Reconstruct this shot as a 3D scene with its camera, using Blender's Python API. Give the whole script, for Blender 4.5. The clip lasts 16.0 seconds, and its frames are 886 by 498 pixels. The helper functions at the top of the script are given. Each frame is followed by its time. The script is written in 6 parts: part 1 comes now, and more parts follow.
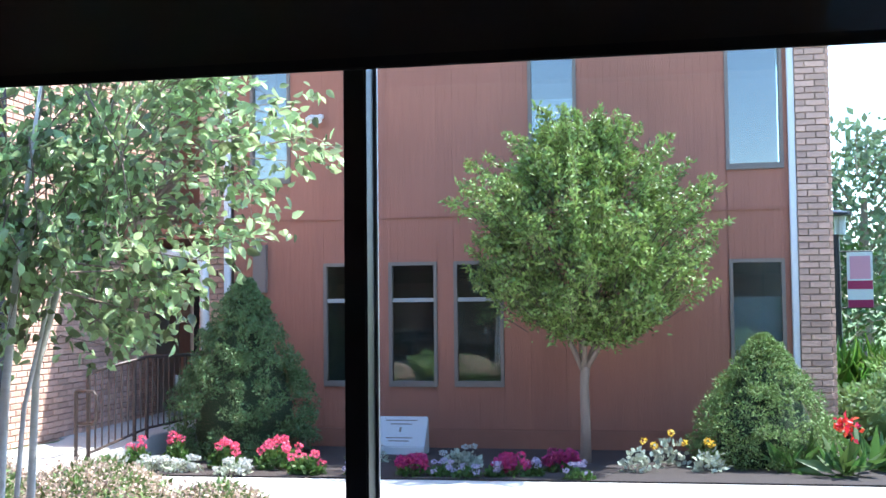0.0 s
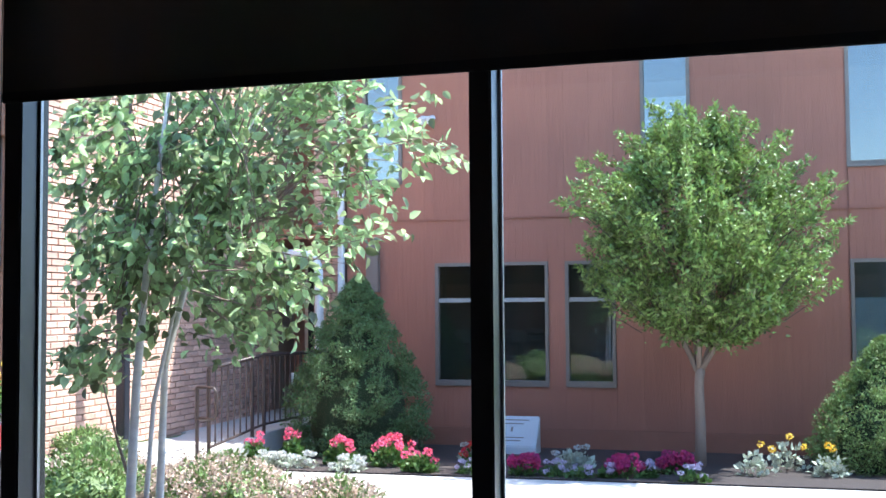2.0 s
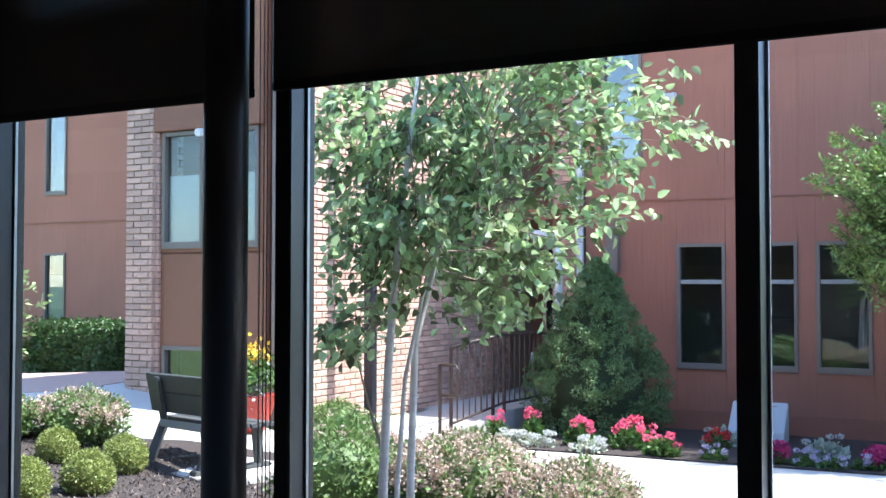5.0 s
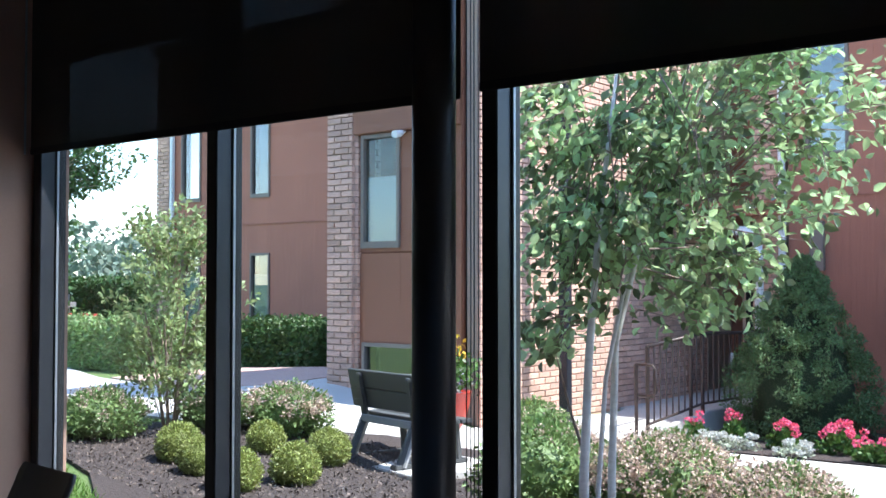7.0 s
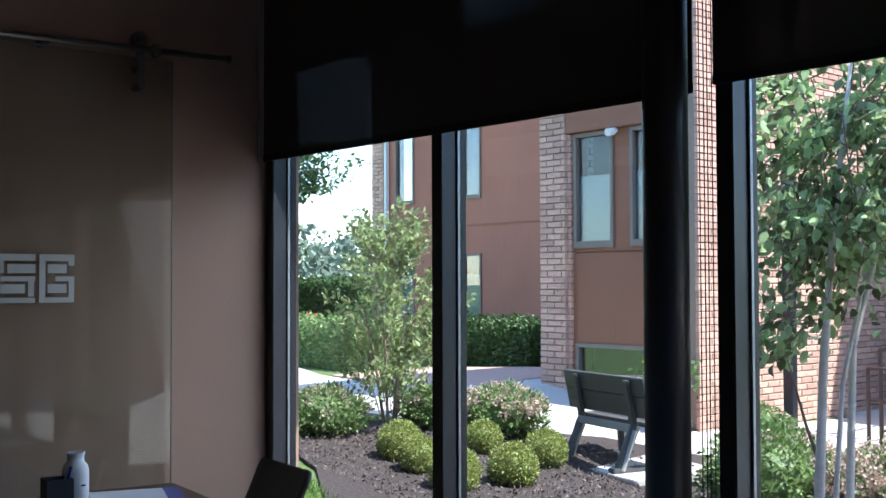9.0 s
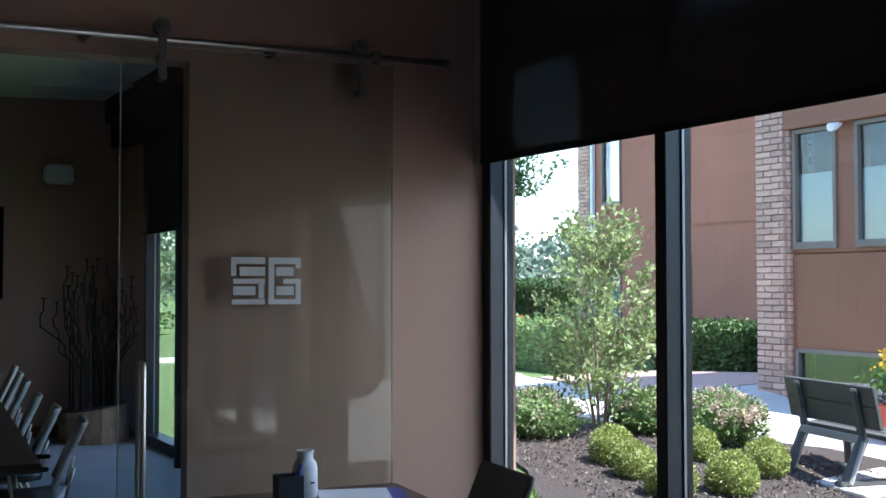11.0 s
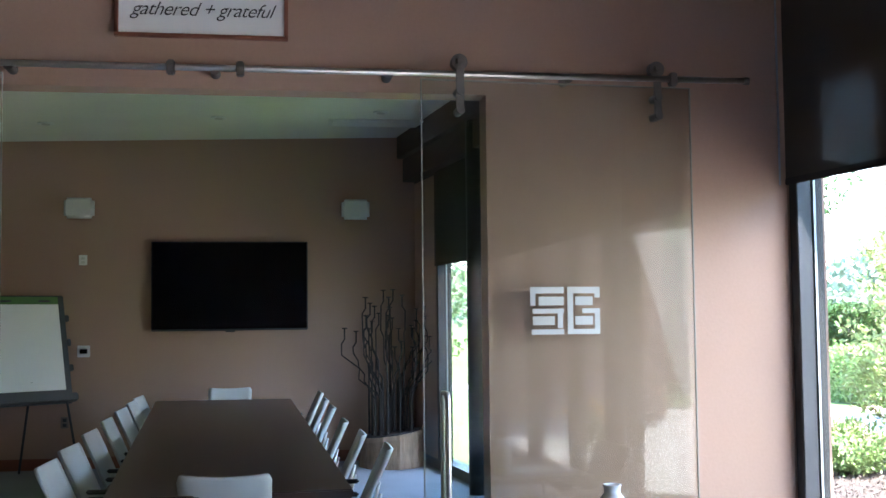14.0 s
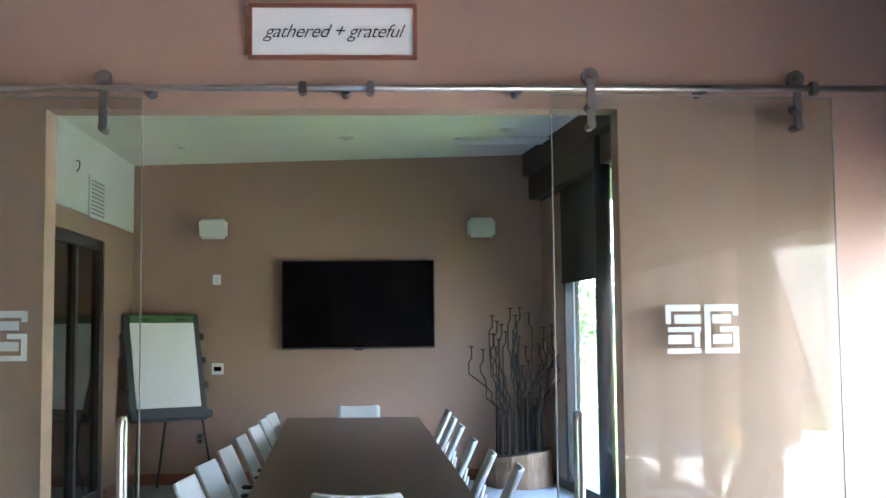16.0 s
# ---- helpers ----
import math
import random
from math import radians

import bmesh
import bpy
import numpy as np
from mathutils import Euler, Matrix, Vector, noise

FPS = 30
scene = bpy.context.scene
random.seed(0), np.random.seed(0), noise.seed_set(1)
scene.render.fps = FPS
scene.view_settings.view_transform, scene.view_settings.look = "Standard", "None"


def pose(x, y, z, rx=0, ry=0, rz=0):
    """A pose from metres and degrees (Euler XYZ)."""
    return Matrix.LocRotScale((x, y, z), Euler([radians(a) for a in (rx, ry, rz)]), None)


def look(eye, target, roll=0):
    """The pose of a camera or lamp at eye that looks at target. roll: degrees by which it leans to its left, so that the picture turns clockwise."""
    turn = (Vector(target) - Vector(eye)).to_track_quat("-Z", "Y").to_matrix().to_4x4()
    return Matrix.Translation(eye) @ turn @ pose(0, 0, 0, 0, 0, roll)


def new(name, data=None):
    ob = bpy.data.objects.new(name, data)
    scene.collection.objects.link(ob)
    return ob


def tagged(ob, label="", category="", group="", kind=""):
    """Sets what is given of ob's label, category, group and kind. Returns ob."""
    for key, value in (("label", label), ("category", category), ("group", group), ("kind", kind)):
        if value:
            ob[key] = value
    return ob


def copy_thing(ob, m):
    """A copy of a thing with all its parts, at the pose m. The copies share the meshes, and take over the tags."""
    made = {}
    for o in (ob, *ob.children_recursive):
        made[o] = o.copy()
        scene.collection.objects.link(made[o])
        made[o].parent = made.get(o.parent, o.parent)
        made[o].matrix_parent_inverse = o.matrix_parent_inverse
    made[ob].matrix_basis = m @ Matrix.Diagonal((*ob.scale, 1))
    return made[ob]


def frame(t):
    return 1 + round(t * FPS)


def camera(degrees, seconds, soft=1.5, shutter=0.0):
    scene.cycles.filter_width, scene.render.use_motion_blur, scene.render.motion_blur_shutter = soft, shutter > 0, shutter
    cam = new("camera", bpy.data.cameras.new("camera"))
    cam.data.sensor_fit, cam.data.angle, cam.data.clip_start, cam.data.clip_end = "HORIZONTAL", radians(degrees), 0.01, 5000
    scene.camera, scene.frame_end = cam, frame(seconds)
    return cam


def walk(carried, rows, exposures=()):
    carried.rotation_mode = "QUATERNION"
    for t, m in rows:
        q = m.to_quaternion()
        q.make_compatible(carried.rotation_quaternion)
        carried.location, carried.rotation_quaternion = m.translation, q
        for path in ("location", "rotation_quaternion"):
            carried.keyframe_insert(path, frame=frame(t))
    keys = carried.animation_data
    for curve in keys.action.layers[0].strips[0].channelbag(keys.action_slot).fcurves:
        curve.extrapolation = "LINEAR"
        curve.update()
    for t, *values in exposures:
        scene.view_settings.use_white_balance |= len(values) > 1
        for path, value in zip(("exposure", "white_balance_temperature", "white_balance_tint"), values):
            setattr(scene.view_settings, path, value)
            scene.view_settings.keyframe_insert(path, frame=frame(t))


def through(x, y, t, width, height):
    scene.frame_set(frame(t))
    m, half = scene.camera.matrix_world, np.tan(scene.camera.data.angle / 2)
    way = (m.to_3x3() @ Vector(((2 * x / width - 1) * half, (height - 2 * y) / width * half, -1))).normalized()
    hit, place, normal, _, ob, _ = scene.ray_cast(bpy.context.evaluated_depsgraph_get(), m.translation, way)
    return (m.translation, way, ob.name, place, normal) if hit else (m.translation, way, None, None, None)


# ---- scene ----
cam = camera(43.8, 16.0)
PATH = [
    (0, look((0.356, -1.622, 1.573), (2.261, -1.021, 1.671), -0.6)),
    (0.5, look((0.339, -1.616, 1.574), (2.235, -0.986, 1.672), -0.6)),
    (1, look((0.317, -1.611, 1.572), (2.197, -0.936, 1.671), -0.5)),
    (1.5, look((0.314, -1.602, 1.571), (2.174, -0.874, 1.671), -0.4)),
    (2, look((0.303, -1.59, 1.567), (2.14, -0.806, 1.667), -0.4)),
    (2.5, look((0.299, -1.573, 1.568), (2.111, -0.733, 1.665), -0.3)),
    (3, look((0.299, -1.559, 1.566), (2.083, -0.661, 1.658), -0.3)),
    (3.5, look((0.311, -1.54, 1.567), (2.064, -0.582, 1.654), -0.2)),
    (4, look((0.302, -1.532, 1.565), (2.018, -0.508, 1.647), -0.1)),
    (4.2, look((0.301, -1.528, 1.564), (2.002, -0.479, 1.642), 0.0)),
    (6.3, look((0.249, -1.515, 1.567), (1.744, -0.189, 1.634), 0.0)),
    (6.5, look((0.255, -1.495, 1.565), (1.727, -0.144, 1.633), 0.1)),
    (7, look((0.248, -1.476, 1.566), (1.659, -0.061, 1.629), -0.0)),
    (7.5, look((0.239, -1.455, 1.565), (1.584, 0.025, 1.627), -0.0)),
    (8, look((0.235, -1.432, 1.57), (1.507, 0.11, 1.631), -0.2)),
    (8.5, look((0.23, -1.416, 1.571), (1.427, 0.185, 1.632), -0.2)),
    (9, look((0.227, -1.391, 1.573), (1.349, 0.263, 1.636), -0.2)),
    (9.2, look((0.228, -1.38, 1.571), (1.319, 0.295, 1.634), -0.1)),
    (11.5, look((0.184, -1.281, 1.581), (0.901, 0.584, 1.653), -0.1)),
    (12, look((0.181, -1.261, 1.577), (0.813, 0.635, 1.656), -0.1)),
    (12.5, look((0.164, -1.252, 1.583), (0.716, 0.669, 1.667), -0.2)),
    (13, look((0.151, -1.231, 1.587), (0.623, 0.711, 1.679), -0.3)),
    (13.5, look((0.135, -1.23, 1.589), (0.529, 0.728, 1.694), -0.5)),
    (14, look((0.122, -1.21, 1.592), (0.443, 0.76, 1.71), -0.6)),
    (14.5, look((0.112, -1.205, 1.594), (0.365, 0.774, 1.726), -0.6)),
    (15, look((0.101, -1.19, 1.593), (0.295, 0.795, 1.736), -0.6)),
    (15.5, look((0.102, -1.156, 1.597), (0.243, 0.833, 1.747), -0.7)),
    (16, look((0.095, -1.153, 1.594), (0.194, 0.838, 1.747), -0.6)),
]
EXPOSURES = [(0.0, 2.26, 5920, 8), (4.0, 2.2, 5920, 8), (6.5, 1.95, 5920, 8), (9.0, 1.8, 5900, 8), (11.5, 2.32, 5950, 8), (12.5, 2.95, 6000, 9), (13.5, 3.62, 6120, 9), (14.5, 4.6, 6150, 9), (15.5, 5.0, 6200, 9), (16.0, 5.08, 6200, 9)]
walk(cam, PATH, EXPOSURES)

# ---- world and sun ----
OX, OY = 2.65, 3.80                      # where the door wall meets the window wall
DV, NV = Vector((0.1187, -0.9929, 0)), Vector((0.9929, 0.1187, 0))
FR = Matrix(((DV.x, NV.x, 0, OX), (DV.y, NV.y, 0, OY), (0, 0, 1, 0), (0, 0, 0, 1)))   # a: along the window wall, s: outwards, z: up

SUN_A, SUN_S, SUN_Z = 0.43, 0.25, 0.87
sun_dir = (DV * SUN_A + NV * SUN_S + Vector((0, 0, SUN_Z))).normalized()
world = bpy.data.worlds.new("sky")
scene.world = world
world.use_nodes = True
wn, wl = world.node_tree.nodes, world.node_tree.links
sky = wn.new("ShaderNodeTexSky")
sky.sky_type, sky.sun_disc = "NISHITA", False
sky.sun_elevation = math.asin(sun_dir.z)
sky.sun_rotation = math.atan2(sun_dir.x, sun_dir.y)
sky.dust_density = 0.25
sky.ozone_density = 1.6
wl.new(sky.outputs[0], wn["Background"].inputs[0])
wn["Background"].inputs[1].default_value = 0.15
sun_data = bpy.data.lights.new("sun", "SUN")
sun_data.energy, sun_data.angle, sun_data.color = 3.4, radians(0.5), (1.0, 0.95, 0.88)
sun = new("sun", sun_data)
sun.matrix_world = look(sun_dir * 60, (0, 0, 0))

# area lamps added in each room's glazing, boosting daylight below the drawn shades


def window_light(a, z, wide, high, energy, turn, dip):
    glow = bpy.data.lights.new("window_fill_lamp", "AREA")
    glow.shape, glow.size, glow.size_y = "RECTANGLE", wide, high
    glow.energy, glow.color, glow.spread = energy, (0.95, 0.97, 1.0), radians(112)
    back = (NV + DV * turn + Vector((0, 0, dip))).normalized()
    side = Vector((0, 0, 1)).cross(back).normalized()
    m = Matrix.Identity(4)
    m.col[0][:3], m.col[1][:3], m.col[2][:3], m.col[3][:3] = side, back.cross(side), back, FR @ Vector((a, 0.07, z))
    new("window_fill_lamp", glow).matrix_world = m


window_light(0.69, 1.25, 1.15, 1.7, 1.5, 0.45, 0.42)
window_light(-5.5, 1.2, 1.4, 1.6, 0.5, 0.45, 0.35)

# ---- materials ----


def material(name, base, rough=0.6, metal=0.0, grain=0.0, scale=20.0, bump=0.0, vary=0.0, stretch=(1, 1, 1), stain=0.0, stain_scale=1.5, island=0.0, obj=0.0, spec=0.5, groove=0.0):
    """Principled surface: base colour varied by fine grain, wide stains, and per piece."""
    m = bpy.data.materials.new(name)
    m.use_nodes = True
    n, l = m.node_tree.nodes, m.node_tree.links
    p = n["Principled BSDF"]
    p.inputs["Roughness"].default_value, p.inputs["Metallic"].default_value = rough, metal
    p.inputs["Specular IOR Level"].default_value = spec
    tc = n.new("ShaderNodeTexCoord")
    mp = n.new("ShaderNodeMapping")
    mp.inputs["Scale"].default_value = stretch
    l.new(tc.outputs["Object"], mp.inputs[0])
    col = n.new("ShaderNodeRGB")
    col.outputs[0].default_value = (*base, 1)
    out = col.outputs[0]

    def factor(source, amount, out):
        hsv = n.new("ShaderNodeHueSaturation")
        mr = n.new("ShaderNodeMapRange")
        mr.inputs["To Min"].default_value, mr.inputs["To Max"].default_value = 1 - amount, 1 + amount
        l.new(source, mr.inputs["Value"])
        l.new(mr.outputs[0], hsv.inputs["Value"])
        l.new(out, hsv.inputs["Color"])
        return hsv.outputs[0]

    fine = n.new("ShaderNodeTexNoise")
    fine.inputs["Scale"].default_value, fine.inputs["Detail"].default_value = scale, 5
    l.new(mp.outputs[0], fine.inputs[0])
    if grain:
        out = factor(fine.outputs[0], grain * 2, out)
    if stain:
        wide = n.new("ShaderNodeTexNoise")
        wide.inputs["Scale"].default_value, wide.inputs["Detail"].default_value = stain_scale, 4
        l.new(tc.outputs["Object"], wide.inputs[0])
        out = factor(wide.outputs[0], stain * 2, out)
    if island:
        g = n.new("ShaderNodeNewGeometry")
        out = factor(g.outputs["Random Per Island"], island, out)
    if obj:
        oi = n.new("ShaderNodeObjectInfo")
        out = factor(oi.outputs["Random"], obj, out)
    l.new(out, p.inputs["Base Color"])
    if groove:
        wv, gr_ = n.new("ShaderNodeTexWave"), n.new("ShaderNodeBump")
        wv.wave_type, wv.bands_direction, wv.wave_profile = "BANDS", "X", "SAW"
        wv.inputs["Scale"].default_value, wv.inputs["Distortion"].default_value = 0.314 / groove, 0.0
        l.new(tc.outputs["Object"], wv.inputs[0])
        cut = n.new("ShaderNodeMapRange")
        cut.inputs["From Min"].default_value, cut.inputs["From Max"].default_value = 0.0, 0.07
        l.new(wv.outputs["Fac"], cut.inputs["Value"])
        gr_.inputs["Distance"].default_value, gr_.inputs["Strength"].default_value = 0.006, 0.6
        l.new(cut.outputs[0], gr_.inputs["Height"])
        l.new(gr_.outputs[0], p.inputs["Normal"])
    if bump and not groove:
        b = n.new("ShaderNodeBump")
        b.inputs["Strength"].default_value, b.inputs["Distance"].default_value = 1.0, bump
        l.new(fine.outputs[0], b.inputs["Height"])
        l.new(b.outputs[0], p.inputs["Normal"])
    return m


def leaf_material(name, base, island=0.35, through=0.35, rough=0.45, hue=0.02):
    """Leaf: glossy front with light passing through the blade, each leaf a little different."""
    m = bpy.data.materials.new(name)
    m.use_nodes = True
    n, l = m.node_tree.nodes, m.node_tree.links
    p = n["Principled BSDF"]
    p.inputs["Roughness"].default_value = rough
    g = n.new("ShaderNodeNewGeometry")
    mr = n.new("ShaderNodeMapRange")
    mr.inputs["To Min"].default_value, mr.inputs["To Max"].default_value = 1 - island, 1 + island
    mh = n.new("ShaderNodeMapRange")
    mh.inputs["To Min"].default_value, mh.inputs["To Max"].default_value = 0.5 - hue, 0.5 + hue
    hsv = n.new("ShaderNodeHueSaturation")
    hsv.inputs["Color"].default_value = (*base, 1)
    l.new(g.outputs["Random Per Island"], mr.inputs["Value"])
    l.new(g.outputs["Random Per Island"], mh.inputs["Value"])
    l.new(mr.outputs[0], hsv.inputs["Value"])
    l.new(mh.outputs[0], hsv.inputs["Hue"])
    l.new(hsv.outputs[0], p.inputs["Base Color"])
    tr = n.new("ShaderNodeBsdfTranslucent")
    l.new(hsv.outputs[0], tr.inputs["Color"])
    mix = n.new("ShaderNodeMixShader")
    mix.inputs[0].default_value = through
    l.new(p.outputs[0], mix.inputs[1])
    l.new(tr.outputs[0], mix.inputs[2])
    l.new(mix.outputs[0], n["Material Output"].inputs["Surface"])
    return m


def glass_material(name, tint=(0.9, 0.95, 0.93), low=0.04, high=0.7, power=4.0):
    """Clear pane: mostly seen through, mirror-like at grazing angles."""
    m = bpy.data.materials.new(name)
    m.use_nodes = True
    n, l = m.node_tree.nodes, m.node_tree.links
    t, g = n.new("ShaderNodeBsdfTransparent"), n.new("ShaderNodeBsdfGlossy")
    t.inputs["Color"].default_value = (*tint, 1)
    g.inputs["Roughness"].default_value = 0.0
    lw = n.new("ShaderNodeLayerWeight")
    pw, mr = n.new("ShaderNodeMath"), n.new("ShaderNodeMapRange")
    pw.operation = "POWER"
    pw.inputs[1].default_value = power
    mr.inputs["To Min"].default_value, mr.inputs["To Max"].default_value = low, high
    l.new(lw.outputs["Facing"], pw.inputs[0])
    l.new(pw.outputs[0], mr.inputs["Value"])
    mix = n.new("ShaderNodeMixShader")
    l.new(mr.outputs[0], mix.inputs[0])
    l.new(t.outputs[0], mix.inputs[1])
    l.new(g.outputs[0], mix.inputs[2])
    l.new(mix.outputs[0], n["Material Output"].inputs["Surface"])
    return m


def screen_material(name, base, clear):
    """Woven solar-screen cloth: dark yarn with fine holes that let a little of the view through."""
    m = bpy.data.materials.new(name)
    m.use_nodes = True
    n, l = m.node_tree.nodes, m.node_tree.links
    p = n["Principled BSDF"]
    p.inputs["Base Color"].default_value = (*base, 1)
    p.inputs["Roughness"].default_value = 0.85
    t = n.new("ShaderNodeBsdfTransparent")
    tc, mp, nz = n.new("ShaderNodeTexCoord"), n.new("ShaderNodeMapping"), n.new("ShaderNodeTexNoise")
    mp.inputs["Scale"].default_value = (9, 9, 0.6)
    nz.inputs["Scale"].default_value = 4
    l.new(tc.outputs["Object"], mp.inputs[0])
    l.new(mp.outputs[0], nz.inputs[0])
    mr = n.new("ShaderNodeMapRange")
    mr.inputs["To Min"].default_value, mr.inputs["To Max"].default_value = clear * 0.8, clear * 1.2
    l.new(nz.outputs[0], mr.inputs["Value"])
    mix = n.new("ShaderNodeMixShader")
    l.new(mr.outputs[0], mix.inputs[0])
    l.new(p.outputs[0], mix.inputs[1])
    l.new(t.outputs[0], mix.inputs[2])
    l.new(mix.outputs[0], n["Material Output"].inputs["Surface"])
    return m


M = {}
M["wall"] = material("terracotta_paint", (0.385, 0.25, 0.19), 0.75, grain=0.03, scale=60, bump=0.0006, stain=0.03)
M["ceiling"] = material("ceiling_paint", (0.76, 0.76, 0.72), 0.8, grain=0.02, scale=30, stain=0.03)
# mid tan for the unseen ceiling, added to cut bounce onto the upper walls
M["tan"] = material("dimming_tan", (0.42, 0.33, 0.27), 0.8, grain=0.03, scale=30, stain=0.03)
M["carpet"] = material("grey_carpet", (0.25, 0.28, 0.31), 0.95, grain=0.12, scale=90, bump=0.003, stain=0.08)
M["black"] = material("black_anodised", (0.012, 0.012, 0.014), 0.42, 0.0, grain=0.05, scale=40)
M["bronze"] = material("dark_anodised_frame", (0.03, 0.034, 0.045), 0.35, 0.3, grain=0.05, scale=40)
M["clamp"] = material("grey_steel_fitting", (0.17, 0.155, 0.15), 0.5, 0.75, grain=0.08, scale=60)
M["alu"] = material("grey_glazing_bead", (0.35, 0.37, 0.40), 0.4, 0.6, grain=0.04)
M["steel"] = material("brushed_steel", (0.55, 0.54, 0.52), 0.36, 1.0, grain=0.06, scale=60, stretch=(1, 1, 8))
M["screen"] = screen_material("shade_cloth", (0.042, 0.035, 0.030), 0.052)
M["hem"] = material("shade_hem", (0.010, 0.009, 0.009), 0.8, grain=0.1)
M["glass"] = glass_material("window_glass", (0.985, 0.99, 0.985), 0.025, 0.6)
M["glass_hazy"] = glass_material("tinted_window_glass", (0.93, 0.955, 0.97), 0.035, 0.6)
M["door_glass"] = glass_material("door_glass", (0.91, 0.935, 0.915), 0.042, 0.6)
M["edge"] = material("glass_edge", (0.30, 0.29, 0.26), 0.15, grain=0.02)
M["frost"] = material("frosted_film", (0.45, 0.465, 0.46), 0.6, grain=0.03)
M["siding"] = material("rust_siding", (0.36, 0.147, 0.096), 0.72, grain=0.10, scale=9, bump=0.004, stretch=(7, 7, 0.25), stain=0.13, stain_scale=0.6, obj=0.03, groove=0.102)
# wing sheets: ungrooved, a darker and browner rust than the facade siding
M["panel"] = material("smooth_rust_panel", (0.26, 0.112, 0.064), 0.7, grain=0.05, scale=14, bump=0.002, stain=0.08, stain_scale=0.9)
M["trimred"] = material("rust_trim", (0.31, 0.125, 0.078), 0.7, grain=0.08, scale=12, stain=0.08)
M["brick"] = material("tan_brick", (0.57, 0.365, 0.28), 0.85, grain=0.14, scale=25, bump=0.008, obj=0.20, stain=0.06)
M["brick_rest"] = material("tan_brick_rest", (0.57, 0.36, 0.275), 0.85, grain=0.12, scale=25, bump=0.006, island=0.22, stain=0.06)
M["mortar"] = material("mortar", (0.34, 0.265, 0.215), 0.95, grain=0.1, scale=60)
M["winframe"] = material("taupe_window_frame", (0.20, 0.165, 0.14), 0.5, grain=0.04)
M["white"] = material("white_paint", (0.72, 0.74, 0.74), 0.5, grain=0.03, stain=0.04)
M["concrete"] = material("concrete", (0.52, 0.495, 0.46), 0.85, grain=0.06, scale=30, bump=0.002, stain=0.07, stain_scale=0.8)
M["mulch"] = material("mulch", (0.050, 0.037, 0.033), 0.95, grain=0.30, scale=28, bump=0.03, stain=0.1)
M["lawn"] = material("lawn", (0.10, 0.15, 0.042), 0.9, grain=0.2, scale=30, bump=0.02, stain=0.10, stain_scale=0.4)
M["bark_white"] = material("birch_bark", (0.74, 0.71, 0.66), 0.75, grain=0.14, scale=14, bump=0.004, stretch=(1, 1, 3), stain=0.15, stain_scale=6)
M["bark"] = material("grey_brown_bark", (0.27, 0.20, 0.155), 0.85, grain=0.15, scale=30, bump=0.004, stretch=(3, 3, 0.6))
M["twig"] = material("dark_twig_bark", (0.085, 0.07, 0.05), 0.85, grain=0.1, scale=30)
M["wood_dark"] = material("espresso_wood", (0.042, 0.023, 0.017), 0.28, grain=0.14, scale=10, stretch=(1, 12, 12), stain=0.06)
M["chair_white"] = material("white_chair_shell", (0.52, 0.53, 0.52), 0.45, grain=0.02)
M["chair_dark"] = material("dark_chair_shell", (0.035, 0.035, 0.04), 0.4, grain=0.03)
M["chair_grey"] = material("charcoal_chair_shell", (0.10, 0.098, 0.095), 0.5, grain=0.03)
M["tv"] = material("tv_screen", (0.002, 0.002, 0.003), 0.16, grain=0.02, spec=0.1)
M["speaker"] = material("speaker_grey", (0.62, 0.64, 0.63), 0.5, grain=0.03)
M["charcoal"] = material("charcoal_plastic", (0.035, 0.04, 0.048), 0.5, grain=0.05)
M["paper"] = material("paper", (0.80, 0.81, 0.82), 0.7, grain=0.01)
M["green"] = material("green_strip", (0.07, 0.17, 0.05), 0.6, grain=0.03)
M["ink"] = material("ink", (0.03, 0.03, 0.035), 0.7)
M["frame_wood"] = material("redwood_frame", (0.23, 0.085, 0.05), 0.5, grain=0.12, scale=20, stretch=(8, 1, 1))
M["stump"] = material("stump_wood", (0.24, 0.16, 0.105), 0.8, grain=0.25, scale=9, bump=0.02, stretch=(3, 3, 0.5), stain=0.2, stain_scale=4)
M["rail_metal"] = material("dark_bronze_rail", (0.065, 0.045, 0.04), 0.45, 0.3, grain=0.08, scale=50)
M["iron"] = material("black_iron", (0.02, 0.017, 0.016), 0.55, 0.2, grain=0.1, scale=50)
M["beam"] = material("dark_beam", (0.060, 0.036, 0.028), 0.6, grain=0.15, scale=8, stretch=(1, 8, 8))
M["blue"] = material("blue_folder", (0.02, 0.06, 0.35), 0.35, grain=0.02)
M["red"] = material("red_glaze", (0.42, 0.05, 0.035), 0.35, grain=0.06, stain=0.08)
M["dkglass"] = material("dark_room_behind_glass", (0.20, 0.205, 0.21), 0.6, grain=0.1)
M["curtain"] = material("pale_blind", (0.56, 0.57, 0.58), 0.7, grain=0.03, stretch=(6, 6, 1))
M["facade_glass"] = glass_material("coated_glass", (0.72, 0.78, 0.78), 0.15, 0.6, 3.0)
M["wing_glass"] = glass_material("clear_office_glass", (0.82, 0.87, 0.85), 0.05, 0.5, 4.0)
M["bench"] = material("grey_bench_plastic", (0.075, 0.078, 0.078), 0.5, grain=0.08, scale=30)
M["bench_light"] = material("pale_bench_frame", (0.33, 0.33, 0.32), 0.55, grain=0.06)
# wide per-leaf brightness spread stands for sun glints on the birch
M["leaf_birch"] = leaf_material("birch_leaf", (0.41, 0.52, 0.265), 0.75, 0.48, 0.18)
M["leaf_zelkova"] = leaf_material("zelkova_leaf", (0.235, 0.315, 0.085), 0.6, 0.26, 0.42)
M["leaf_box"] = leaf_material("boxwood_leaf", (0.30, 0.34, 0.10), 0.4, 0.25, 0.5)
